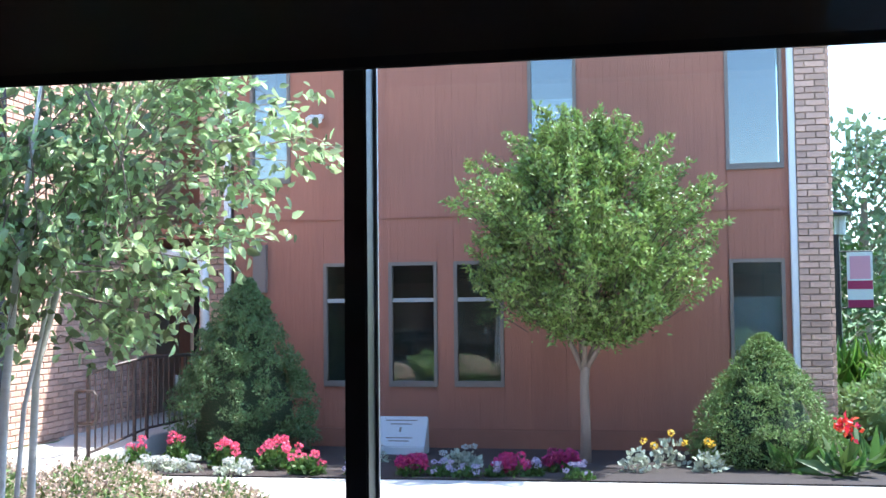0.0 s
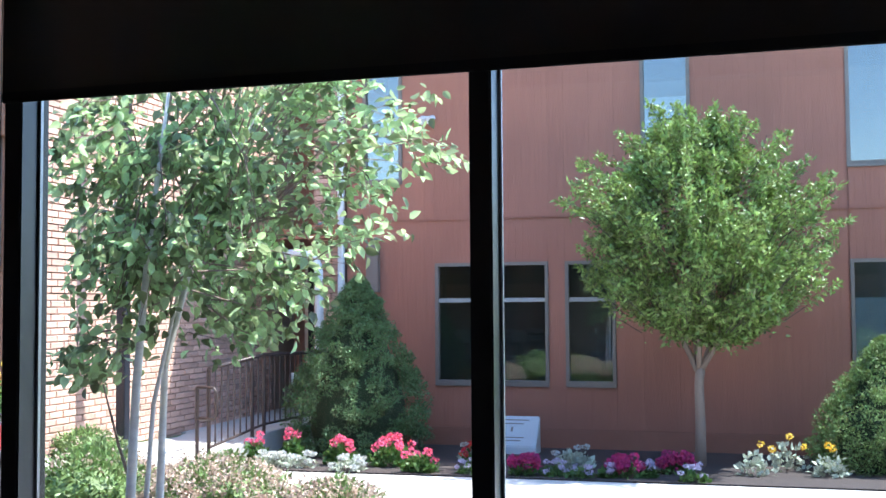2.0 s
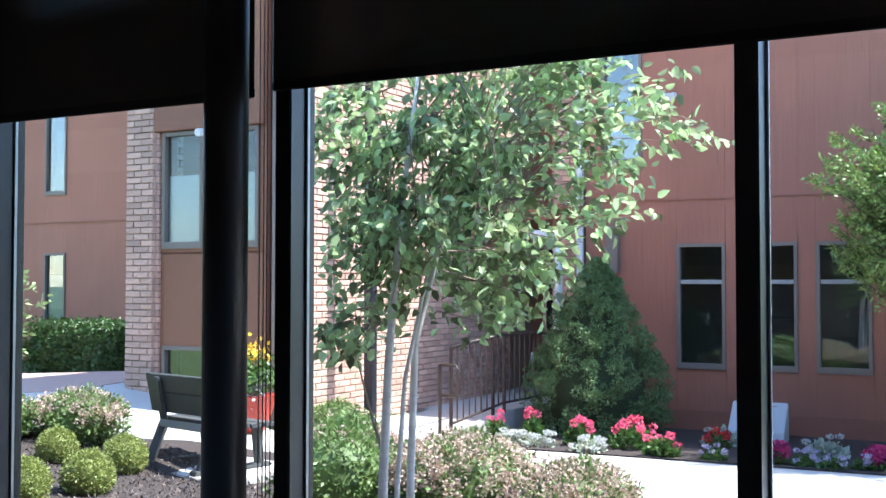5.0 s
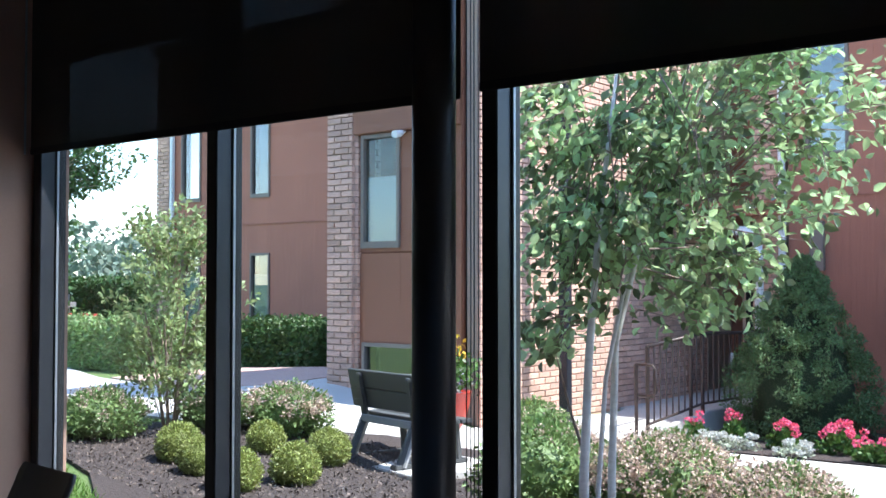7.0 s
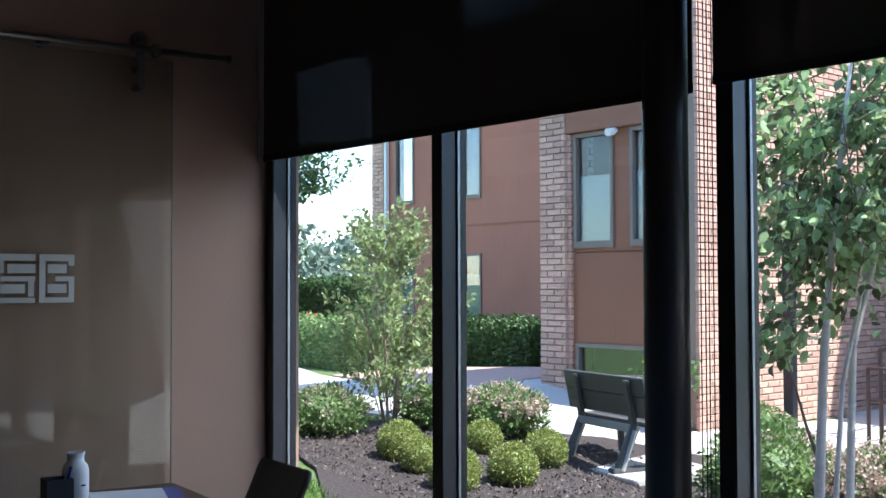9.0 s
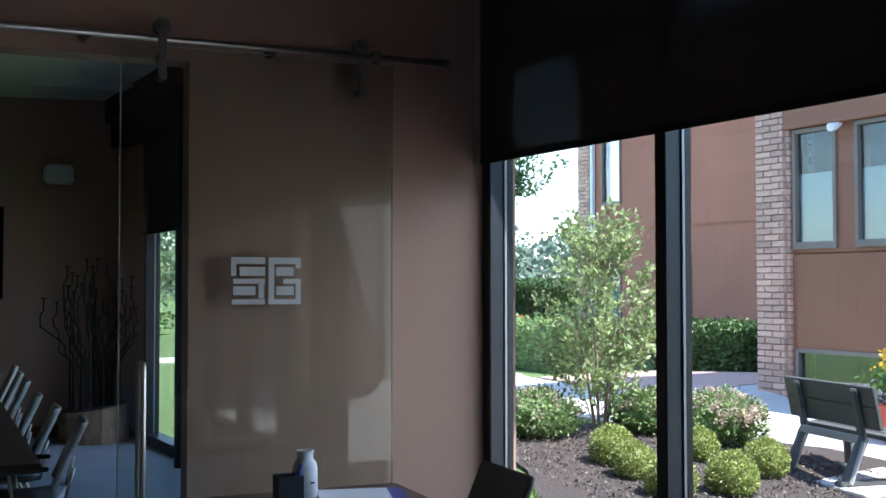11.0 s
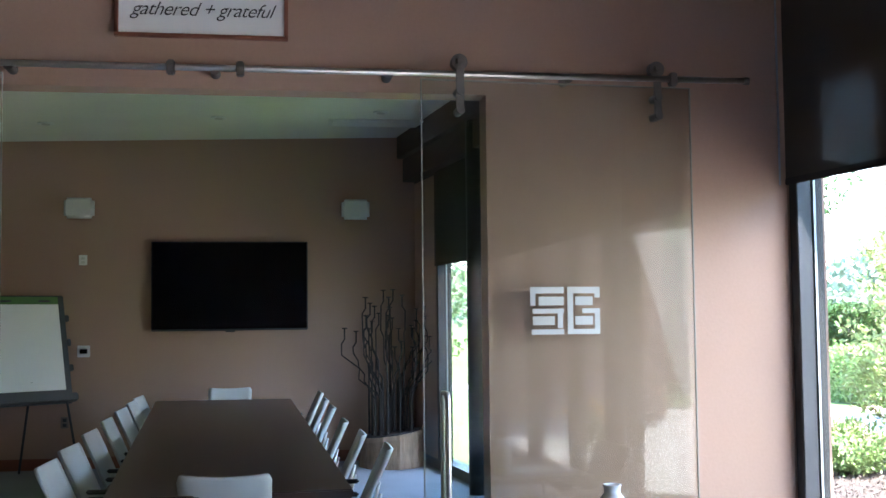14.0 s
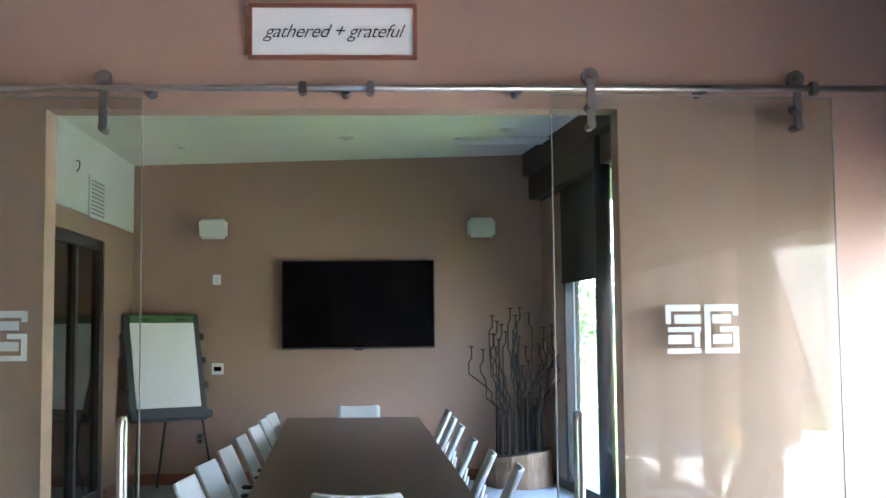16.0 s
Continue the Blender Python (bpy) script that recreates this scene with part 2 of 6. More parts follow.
M["leaf_spruce"] = leaf_material("spruce_needles", (0.125, 0.20, 0.075), 0.5, 0.15, 0.6)
M["leaf_spruce_light"] = leaf_material("light_spruce_needles", (0.20, 0.28, 0.085), 0.5, 0.18, 0.6)
M["leaf_spirea"] = leaf_material("spirea_leaf", (0.18, 0.26, 0.09), 0.4, 0.3, 0.5)
M["leaf_dogwood"] = leaf_material("dogwood_leaf", (0.30, 0.36, 0.15), 0.4, 0.4, 0.5)
M["leaf_hedge"] = leaf_material("hedge_leaf", (0.05, 0.10, 0.022), 0.4, 0.2, 0.5)
M["leaf_far"] = leaf_material("far_leaf", (0.17, 0.23, 0.125), 0.4, 0.3, 0.6)
M["leaf_flower"] = leaf_material("bedding_leaf", (0.09, 0.17, 0.04), 0.35, 0.3, 0.5)
M["bloom_tan"] = leaf_material("faded_bloom", (0.58, 0.44, 0.36), 0.35, 0.3, 0.7)
M["bloom_pink"] = leaf_material("pink_bloom", (0.80, 0.13, 0.25), 0.25, 0.3, 0.5)
M["bloom_magenta"] = leaf_material("magenta_bloom", (0.42, 0.03, 0.16), 0.3, 0.3, 0.5)
M["bloom_red"] = leaf_material("red_bloom", (0.75, 0.03, 0.03), 0.25, 0.3, 0.5)
M["bloom_yellow"] = leaf_material("yellow_bloom", (0.80, 0.52, 0.05), 0.25, 0.3, 0.5)
M["bloom_white"] = leaf_material("white_bloom", (0.58, 0.59, 0.56), 0.15, 0.3, 0.6)
M["bloom_lilac"] = leaf_material("lilac_bloom", (0.52, 0.47, 0.62), 0.3, 0.3, 0.6)
M["grass"] = leaf_material("grass_blade", (0.14, 0.26, 0.04), 0.35, 0.35, 0.5)
M["leaf_dusty"] = leaf_material("silvery_leaf", (0.42, 0.46, 0.36), 0.25, 0.2, 0.7)
# greyer green puts the haze of distance into the leaf colour
M["leaf_woods"] = leaf_material("distant_woods", (0.15, 0.20, 0.15), 0.3, 0.2, 0.8)
M["pinkish"] = material("pink_print", (0.75, 0.35, 0.45), 0.6, grain=0.1)
M["stone"] = material("pale_stone", (0.52, 0.54, 0.55), 0.7, grain=0.08, scale=40, stain=0.06)
M["dkpane"] = glass_material("dark_pane", (0.14, 0.14, 0.14), 0.07, 0.7)
M["redglow"] = material("red_glow", (0.6, 0.02, 0.02), 0.5)
M["redglow"].node_tree.nodes["Principled BSDF"].inputs["Emission Color"].default_value = (1, 0.03, 0.03, 1)
M["redglow"].node_tree.nodes["Principled BSDF"].inputs["Emission Strength"].default_value = 1.5
# shade between the needle tufts, put into a dark base colour
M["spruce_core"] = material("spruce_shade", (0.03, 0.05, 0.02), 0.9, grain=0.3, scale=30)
M["chip"] = material("bark_chip", (0.15, 0.12, 0.105), 0.95, island=0.6)

# ---- helpers for meshes ----


def thing(name, label, category, m=None, group="", kind=""):
    """An Empty at the base of a thing; its parts are parented to it."""
    ob = new(name)
    ob.empty_display_size = 0.1
    ob.matrix_world = m if m is not None else Matrix.Identity(4)
    return tagged(ob, label, category, group, kind)


def mesh_of(name, bm, mat, smooth=False):
    bmesh.ops.recalc_face_normals(bm, faces=bm.faces)
    me = bpy.data.meshes.new(name)
    bm.to_mesh(me)
    bm.free()
    me.materials.append(mat)
    if smooth:
        me.shade_smooth()
    return me


def part(name, bm, mat, parent, label="", smooth=False):
    """Link a bmesh as one mesh object under a thing or a part."""
    ob = new(name, mesh_of(name, bm, mat, smooth))
    ob.parent = parent
    if label:
        ob["label"] = label
    return ob


def solid(name, bm, mat, label, category, m=None, kind="", group="", smooth=False):
    ob = new(name, mesh_of(name, bm, mat, smooth))
    if m is not None:
        ob.matrix_world = m
    return tagged(ob, label, category, group, kind)


def pydata(name, v, f, mat, parent=None, smooth=False):
    me = bpy.data.meshes.new(name)
    me.from_pydata([tuple(map(float, p)) for p in v], [], [tuple(map(int, q)) for q in f])
    me.materials.append(mat)
    if smooth:
        me.shade_smooth()
    ob = new(name, me)
    ob.parent = parent
    return ob


def box(bm, x0, x1, y0, y1, z0, z1, bevel=0.0):
    vs = [bm.verts.new((x, y, z)) for x in (x0, x1) for y in (y0, y1) for z in (z0, z1)]
    fs = [bm.faces.new([vs[i] for i in q]) for q in ((0, 1, 3, 2), (4, 6, 7, 5), (0, 4, 5, 1), (2, 3, 7, 6), (0, 2, 6, 4), (1, 5, 7, 3))]
    if bevel:
        es = {e for f in fs for e in f.edges}
        bmesh.ops.bevel(bm, geom=list(es), offset=bevel, segments=2, affect="EDGES")
    return bm


def boxed(x0, x1, y0, y1, z0, z1, bevel=0.0):
    return box(bmesh.new(), x0, x1, y0, y1, z0, z1, bevel)


def tube(bm, pts, radii, n=8, cap=True):
    """A round bar through the points; radii: one or one for each point."""
    pts = [Vector(p) for p in pts]
    if not isinstance(radii, (list, tuple)):
        radii = [radii] * len(pts)
    rings = []
    for i, p in enumerate(pts):
        d = (pts[min(i + 1, len(pts) - 1)] - pts[max(i - 1, 0)]).normalized()
        u = d.orthogonal().normalized() if i == 0 else (rings_u - d * rings_u.dot(d)).normalized()
        rings_u = u
        w = d.cross(u)
        rings.append([bm.verts.new(p + (u * math.cos(2 * math.pi * k / n) + w * math.sin(2 * math.pi * k / n)) * radii[i]) for k in range(n)])
    for r0, r1 in zip(rings, rings[1:]):
        for k in range(n):
            bm.faces.new((r0[k], r0[(k + 1) % n], r1[(k + 1) % n], r1[k]))
    if cap:
        bm.faces.new(rings[0][::-1])
        bm.faces.new(rings[-1])
    return bm


def tubed(pts, radii, n=8):
    return tube(bmesh.new(), pts, radii, n)


def lathe(profile, n=20):
    """A turned shape from (radius, height) pairs."""
    bm = bmesh.new()
    rings = [[bm.verts.new((r * math.cos(2 * math.pi * k / n), r * math.sin(2 * math.pi * k / n), z)) for k in range(n)] for r, z in profile]
    for r0, r1 in zip(rings, rings[1:]):
        for k in range(n):
            bm.faces.new((r0[k], r0[(k + 1) % n], r1[(k + 1) % n], r1[k]))
    bm.faces.new(rings[0][::-1])
    bm.faces.new(rings[-1])
    return bm


def holed(x0, x1, z0, z1, y0, y1, holes):
    """A wall slab in x and z with rectangular openings (x0, x1, z0, z1) right through it."""
    xs = sorted({x0, x1, *[h for q in holes for h in q[:2]]})
    zs = sorted({z0, z1, *[h for q in holes for h in q[2:]]})
    xs, zs = [x for x in xs if x0 <= x <= x1], [z for z in zs if z0 <= z <= z1]
    keep = {}
    for i in range(len(xs) - 1):
        for j in range(len(zs) - 1):
            cx, cz = (xs[i] + xs[i + 1]) / 2, (zs[j] + zs[j + 1]) / 2
            keep[i, j] = not any(q[0] < cx < q[1] and q[2] < cz < q[3] for q in holes)
    bm = bmesh.new()
    cache = {}

    def v(i, j, y):
        if (i, j, y) not in cache:
            cache[i, j, y] = bm.verts.new((xs[i], y, zs[j]))
        return cache[i, j, y]

    for (i, j), k in keep.items():
        if not k:
            continue
        bm.faces.new((v(i, j, y0), v(i + 1, j, y0), v(i + 1, j + 1, y0), v(i, j + 1, y0)))
        bm.faces.new((v(i, j, y1), v(i, j + 1, y1), v(i + 1, j + 1, y1), v(i + 1, j, y1)))
        for di, dj, a, b in ((-1, 0, (i, j), (i, j + 1)), (1, 0, (i + 1, j + 1), (i + 1, j)), (0, -1, (i + 1, j), (i, j)), (0, 1, (i, j + 1), (i + 1, j + 1))):
            if not keep.get((i + di, j + dj)):
                bm.faces.new((v(*a, y0), v(*b, y0), v(*b, y1), v(*a, y1)))
    return bm


def zg(a, s):
    """Height of the ground outside: it falls from the window to the long facade and rises towards the projecting wing."""
    w = min(max((-1.0 - a) / 4.5, 0), 1)
    w = w * w * (3 - 2 * w)
    south = -0.10 - 0.032 * min(max(s, -2), 14)
    north = (-0.05 + 0.045 * min(max(s, 0), 7.5)) * (1 - 0.9 * min(max((-5.5 - a) / 5, 0), 1))
    return south * (1 - w) + north * w


def leaves(n, rng, where, size, aspect=0.55, droop=0.3, outward=None, face=0.0, broad=False):
    """Vertices and faces of n folded leaf blades. where: their stems; outward: a way each blade tends to."""
    where = np.asarray(where)
    d = rng.normal(size=(n, 3))
    if outward is not None:
        d = d * 0.7 + np.asarray(outward)
    d[:, 2] -= droop
    d /= np.linalg.norm(d, axis=1)[:, None]
    r = rng.normal(size=(n, 3)) + np.array([0, 0, face])
    side = np.cross(d, r)
    side /= np.linalg.norm(side, axis=1)[:, None]
    up = np.cross(side, d)
    s = (size * rng.uniform(0.65, 1.25, n))[:, None]
    b, t = where, where + d * s
    if broad:
        ring = [b]
        for sg_, along, wide in ((-1, 0.22, 0.42), (-1, 0.60, 0.40), (0, 1.0, 0.0), (1, 0.60, 0.40), (1, 0.22, 0.42)):
            ring.append(where + d * s * along + side * s * aspect * wide * sg_ + up * s * (0.10 if sg_ else -0.06))
        k = np.arange(n)[:, None] * 6
        return np.stack(ring, 1).reshape(-1, 3), np.concatenate([k + q for q in ([0, 2, 1], [0, 3, 2], [0, 4, 3], [0, 5, 4])], 0)
    mid = where + d * s * 0.45 + up * s * 0.10
    v = np.stack([b, mid - side * s * aspect / 2, t, mid + side * s * aspect / 2], 1).reshape(-1, 3)
    k = np.arange(n)[:, None] * 4
    f = np.concatenate([k + [0, 2, 1], k + [0, 3, 2]], 0)
    return v, f


def leaf_part(name, v, f, mat, parent, kind="stuff", label=""):
    me = bpy.data.meshes.new(name)
    me.vertices.add(len(v))
    me.vertices.foreach_set("co", np.asarray(v, dtype=np.float32).ravel())
    me.loops.add(f.size)
    me.loops.foreach_set("vertex_index", np.asarray(f, dtype=np.int32).ravel())
    me.polygons.add(len(f))
    me.polygons.foreach_set("loop_start", np.arange(0, f.size, f.shape[1], dtype=np.int32))
    me.update(calc_edges=True)
    me.materials.append(mat)
    ob = new(name, me)
    ob.parent = parent
    return tagged(ob, label, kind=kind)

# ---- the room and the conference room behind it ----
ROOM_W, ROOM_S, CEIL = -4.6, -8.6, 3.75
FAR_Y, LEFT_X = 11.0, -2.69


def line_x(y):
    """x of the window wall's inner face at y."""
    return OX - (y - OY) * 0.1187 / 0.9929


# floors and ceilings
bm = bmesh.new()
for z0, z1 in ((-0.25, 0.0),):
    outline = [(ROOM_W, ROOM_S), (line_x(ROOM_S) + 0.2, ROOM_S), (line_x(FAR_Y) + 0.2, FAR_Y), (LEFT_X, FAR_Y), (LEFT_X, 3.95), (ROOM_W, 3.95)]
    lo, hi = [bm.verts.new((x, y, z0)) for x, y in outline], [bm.verts.new((x, y, z1)) for x, y in outline]
    bm.faces.new(lo[::-1])
    bm.faces.new(hi)
    for i in range(len(lo)):
        j = (i + 1) % len(lo)
        bm.faces.new((lo[i], lo[j], hi[j], hi[i]))
solid("floor", bm, M["carpet"], "blue-grey carpet floor of both rooms", "floor", kind="structure")

bm = bmesh.new()
pts = [(ROOM_W, ROOM_S, CEIL), (line_x(ROOM_S) + 0.15, ROOM_S, CEIL + 0.35), (line_x(3.95) + 0.15, 3.95, CEIL + 0.35), (ROOM_W, 3.95, CEIL)]
lo, hi = [bm.verts.new(p) for p in pts], [bm.verts.new((x, y, z + 0.2)) for x, y, z in pts]
bm.faces.new(lo), bm.faces.new(hi[::-1])
for i in range(4):
    bm.faces.new((lo[i], hi[i], hi[(i + 1) % 4], lo[(i + 1) % 4]))
solid("ceiling", bm, M["tan"], "unseen sloping ceiling, toned tan to cut bounced light", "ceiling", kind="structure")

# the conference room's ceiling rises towards its windows
CL, CR = 3.467, 3.585
bm = bmesh.new()
pts = [(LEFT_X, 3.95, CL), (line_x(3.95) + 0.15, 3.95, CR + 0.03), (line_x(FAR_Y) + 0.15, FAR_Y, CR), (LEFT_X, FAR_Y, CL)]
lo, hi = [bm.verts.new(p) for p in pts], [bm.verts.new((x, y, z + 0.2)) for x, y, z in pts]
bm.faces.new(lo), bm.faces.new(hi[::-1])
for i in range(4):
    bm.faces.new((lo[i], hi[i], hi[(i + 1) % 4], lo[(i + 1) % 4]))
solid("ceiling_conference", bm, M["ceiling"], "pale painted sloping ceiling of the conference room", "ceiling", kind="structure")

# walls
OPEN_L, OPEN_R, OPEN_T = -1.433, 1.152, 2.615
bm = holed(ROOM_W, OX - 0.006, 0, CEIL + 0.5, 3.80, 3.95, [(OPEN_L, OPEN_R, -1, OPEN_T)])
solid("wall_north", bm, M["wall"], "terracotta painted partition wall with a wide opening", "wall", kind="structure")
ob = solid("wall_west", holed(ROOM_S, 3.95, 0, CEIL + 0.3, 0, 0.15, []), M["wall"], "terracotta painted side wall", "wall", kind="structure")
ob.matrix_world = Matrix(((0, -1, 0, ROOM_W), (1, 0, 0, 0), (0, 0, 1, 0), (0, 0, 0, 1)))
solid("wall_south", holed(ROOM_W - 0.15, line_x(ROOM_S), 0, CEIL + 0.6, ROOM_S - 0.15, ROOM_S, []), M["wall"], "terracotta painted rear wall", "wall", kind="structure")
solid("wall_conference", boxed(LEFT_X - 0.15, line_x(FAR_Y) + 0.25, FAR_Y, FAR_Y + 0.15, 0, CR + 0.2), M["wall"], "terracotta painted end wall of the conference room", "wall", kind="structure")
# side wall with an opening for a glazed door, white bulkhead above
bm = holed(3.95, FAR_Y, 0, 2.72, 0, 0.12, [(8.0, 9.80, -1, 2.53)])
ob = solid("wall_conference_side", bm, M["wall"], "terracotta painted side wall below a white bulkhead", "wall", kind="structure")
ob.matrix_world = Matrix(((0, -1, 0, LEFT_X), (1, 0, 0, 0), (0, 0, 1, 0), (0, 0, 0, 1)))
solid("bulkhead", boxed(LEFT_X - 0.15, LEFT_X + 0.004, 3.95, FAR_Y, 2.724, CL + 0.05), M["white"], "white painted bulkhead over the side wall", "bulkhead", kind="structure")
solid("wall_corridor", boxed(LEFT_X - 1.9, LEFT_X - 1.75, 3.95, FAR_Y + 0.15, 0, 3.2), M["wall"], "dim terracotta wall beyond the glazed door", "wall", kind="structure")
solid("ceiling_corridor", boxed(LEFT_X - 1.9, LEFT_X - 0.15, 3.95, FAR_Y + 0.15, 3.0, 3.2), M["ceiling"], "pale ceiling beyond the glazed door", "ceiling", kind="structure")
solid("floor_corridor", boxed(LEFT_X - 1.9, LEFT_X, 3.95, FAR_Y + 0.15, -0.25, -0.004), M["carpet"], "carpet beyond the glazed door", "floor", kind="structure")
solid("wall_corridor_end", boxed(LEFT_X - 1.9, LEFT_X - 0.15, FAR_Y, FAR_Y + 0.15, -0.2, 3.2), M["wall"], "dim terracotta wall closing the corridor", "wall", kind="structure")
for nm, x0, x1, y0, y1 in (("baseboard", LEFT_X + 0.002, line_x(FAR_Y), FAR_Y - 0.015, FAR_Y), ("baseboard_side", LEFT_X, LEFT_X + 0.015, 9.86, FAR_Y - 0.02)):
    solid(nm, boxed(x0, x1, y0, y1, 0, 0.12, 0.004), M["frame_wood"], "reddish wooden baseboard along the wall", "baseboard", kind="structure")
# pale edging round the opening
for nm, q in (("trim_left", (OPEN_L - 0.012, OPEN_L + 0.004, 3.796, 3.954, 0, OPEN_T)), ("trim_right", (OPEN_R - 0.004, OPEN_R + 0.012, 3.796, 3.954, 0, OPEN_T))):
    solid(nm, boxed(*q), M["wall"], "painted edge of the wide opening", "trim", kind="structure")

# ---- window wall: sill, head, mullions, panes, beam ----
A_END = 12.45
# unseen eaves added to hold back sun and sky light at the glazing
solid("eave_conference", boxed(-7.6, -0.25, 0.17, 1.4, 3.12, 3.3), M["beam"], "unseen deep timber eave added to darken the conference room", "eave", FR, "structure")
solid("eave", boxed(-0.24, A_END + 0.1, 0.17, 0.85, 3.12, 3.3), M["beam"], "unseen dark timber eave added to keep sun out", "eave", FR, "structure")
solid("wall_window_head", boxed(-7.3, A_END, 0.0, 0.16, 3.05, CEIL + 0.7), M["beam"], "dark timber head above the glazing", "wall", FR, "structure")
solid("beam", boxed(-7.24, -0.16, -0.20, -0.002, 3.33, 3.75, 0.006), M["beam"], "dark stained timber beam over the conference windows", "beam", FR, "structure")
solid("beam_lower", boxed(-7.24, -0.16, -0.135, -0.004, 3.07, 3.325, 0.006), M["beam"], "second stepped timber beam under the main beam", "beam", FR, "structure")
solid("wall_sill", boxed(-7.3, A_END, 0.0, 0.16, -0.3, 0.10), M["bronze"], "dark metal sill at the foot of the glazing", "sill", FR, "structure")
solid("wall_east_pier", boxed(-0.17, 0.0, 0.0, 0.2, 0.1, 3.05), M["wall"], "wall end between the two glazed walls", "wall", FR, "structure")
solid("wall_far_pier", boxed(-7.3, -6.372, 0.002, 0.16, 0.1, 3.05), M["wall"], "terracotta wall end beside the far window", "wall", FR, "structure")


def mullion(a, w=0.062):
    g = thing("mullion", "black anodised aluminium window mullion with grey glazing bead", "mullion", FR @ Matrix.Translation((a, 0, 0)), "mullions of the glazed wall", "structure")
    part("body", boxed(0, w, 0.0, 0.145, 0.10, 3.05, 0.003), M["black"], g)
    # paler slate paints the daylight falling on this side of the mullion
    part("side_cover", boxed(w, w + 0.003, 0.004, 0.085, 0.10, 3.05), M["bronze"], g, "side face with its daylight put into slate grey")
    part("bead", boxed(w, w + 0.012, 0.085, 0.098, 0.10, 3.05), M["alu"], g, "thin pale glazing bead")
    part("gasket", boxed(w, w + 0.007, 0.104, 0.118, 0.10, 3.05), M["black"], g, "black rubber gasket")
    return g


MULL = [-6.37, -4.59, -3.1, -1.7, 0.0, 1.312, 2.745, 4.283, 5.93, 7.75, 10.1]
for a in MULL:
    mullion(a)
edges = MULL + [A_END]
for i, (a0, a1) in enumerate(zip(edges, edges[1:])):
    if abs(a0 + 1.7) < 0.01:
        a1 = -0.17
    p = solid(f"window_{i + 1}", boxed(a0 + 0.063, a1 - 0.002, 0.108, 0.114, 0.10, 3.05), M["glass_hazy"] if abs(a0 - 4.283) < 0.01 else M["glass"], "tall clear fixed window pane", "window", FR, "structure")
    p.visible_shadow = False
solid("wall_rear_pier", boxed(A_END, 12.6, 0.0, 0.2, -0.3, CEIL + 0.7), M["wall"], "wall end behind the walk", "wall", FR, "structure")


def column(a, s, r=0.075):
    ob = solid("column", tubed([(0, 0, 0), (0, 0, 3.9)], r, 28), M["black"], "round black painted steel column", "column", FR @ Matrix.Translation((a, s, 0)), "structure", smooth=True)
    return ob


column(2.622, -0.105)
column(-4.71, -0.105)


def shade(a0, a1, zb, s=-0.022):
    g = thing("roller_shade", "dark brown woven roller shade drawn partly down", "roller shade", FR @ Matrix.Translation((a0, s, zb)), "roller shades")
    w = a1 - a0
    part("cloth", boxed(0, w, 0, 0.0015, 0.03, 3.35 - zb + 0.35), M["screen"], g)
    part("hem_bar", boxed(0, w, -0.006, 0.008, 0, 0.034, 0.004), M["hem"], g, "black weighted hem bar")
    part("roller", tubed([(0, 0.03, 3.62 - zb), (w, 0.03, 3.62 - zb)], 0.035, 12), M["black"], g)
    return g


shade(0.012, 2.672, 2.20)
shade(2.752, 7.70, 2.215)
shade(7.78, 12.4, 2.215)
shade(-6.35, -4.80, 2.09)
shade(-4.62, -0.2, 2.09, -0.014)
# bead chains in the gap between the shades
for a in (2.690, 2.722):
    g = thing("bead_chain", "thin beaded cord loop hanging beside the roller shade", "shade cord", FR @ Matrix.Translation((a, -0.012, 0.55)))
    for da in (0, 0.018):
        part("cord", tubed([(da, 0, 0), (da, 0, 3.0)], 0.0022, 5), M["charcoal"], g)
    part("tensioner", boxed(-0.004, 0.022, -0.004, 0.004, -0.03, 0.0), M["charcoal"], g)
g = thing("jamb_channel", "thin aluminium side channel at the window corner", "side channel", FR @ Matrix.Translation((0.006, -0.05, 2.2)), kind="structure")
part("strip", boxed(-0.004, 0.002, -0.004, 0.004, 0, 1.6), M["alu"], g)

# ---- sliding glass doors on a steel rail ----
RAIL_Y, RAIL_Z, GLASS_Y = 3.70, 2.688, 3.73
rail = thing("sliding_door_rail", "brushed steel sliding door rail fixed above the opening", "door rail", pose(0, RAIL_Y, RAIL_Z))
part("tube", tubed([(-3.3, 0, 0), (2.385, 0, 0)], 0.0145, 14), M["steel"], rail, smooth=True)
part("end_cap", tubed([(2.385, 0, 0), (2.41, 0, 0)], 0.018, 12), M["clamp"], rail)
for x in (-2.2, -0.96, -0.09, 0.68, 1.52):
    part("standoff", tubed([(x, -0.004, -0.008), (x, 0.098, -0.008)], 0.022, 14), M["clamp"], rail)
for x in (-0.28, 0.02, 2.03):
    b = box(bmesh.new(), x - 0.018, x + 0.018, -0.022, 0.022, -0.034, 0.03, 0.006)
    part("stop_clamp", b, M["clamp"], rail)


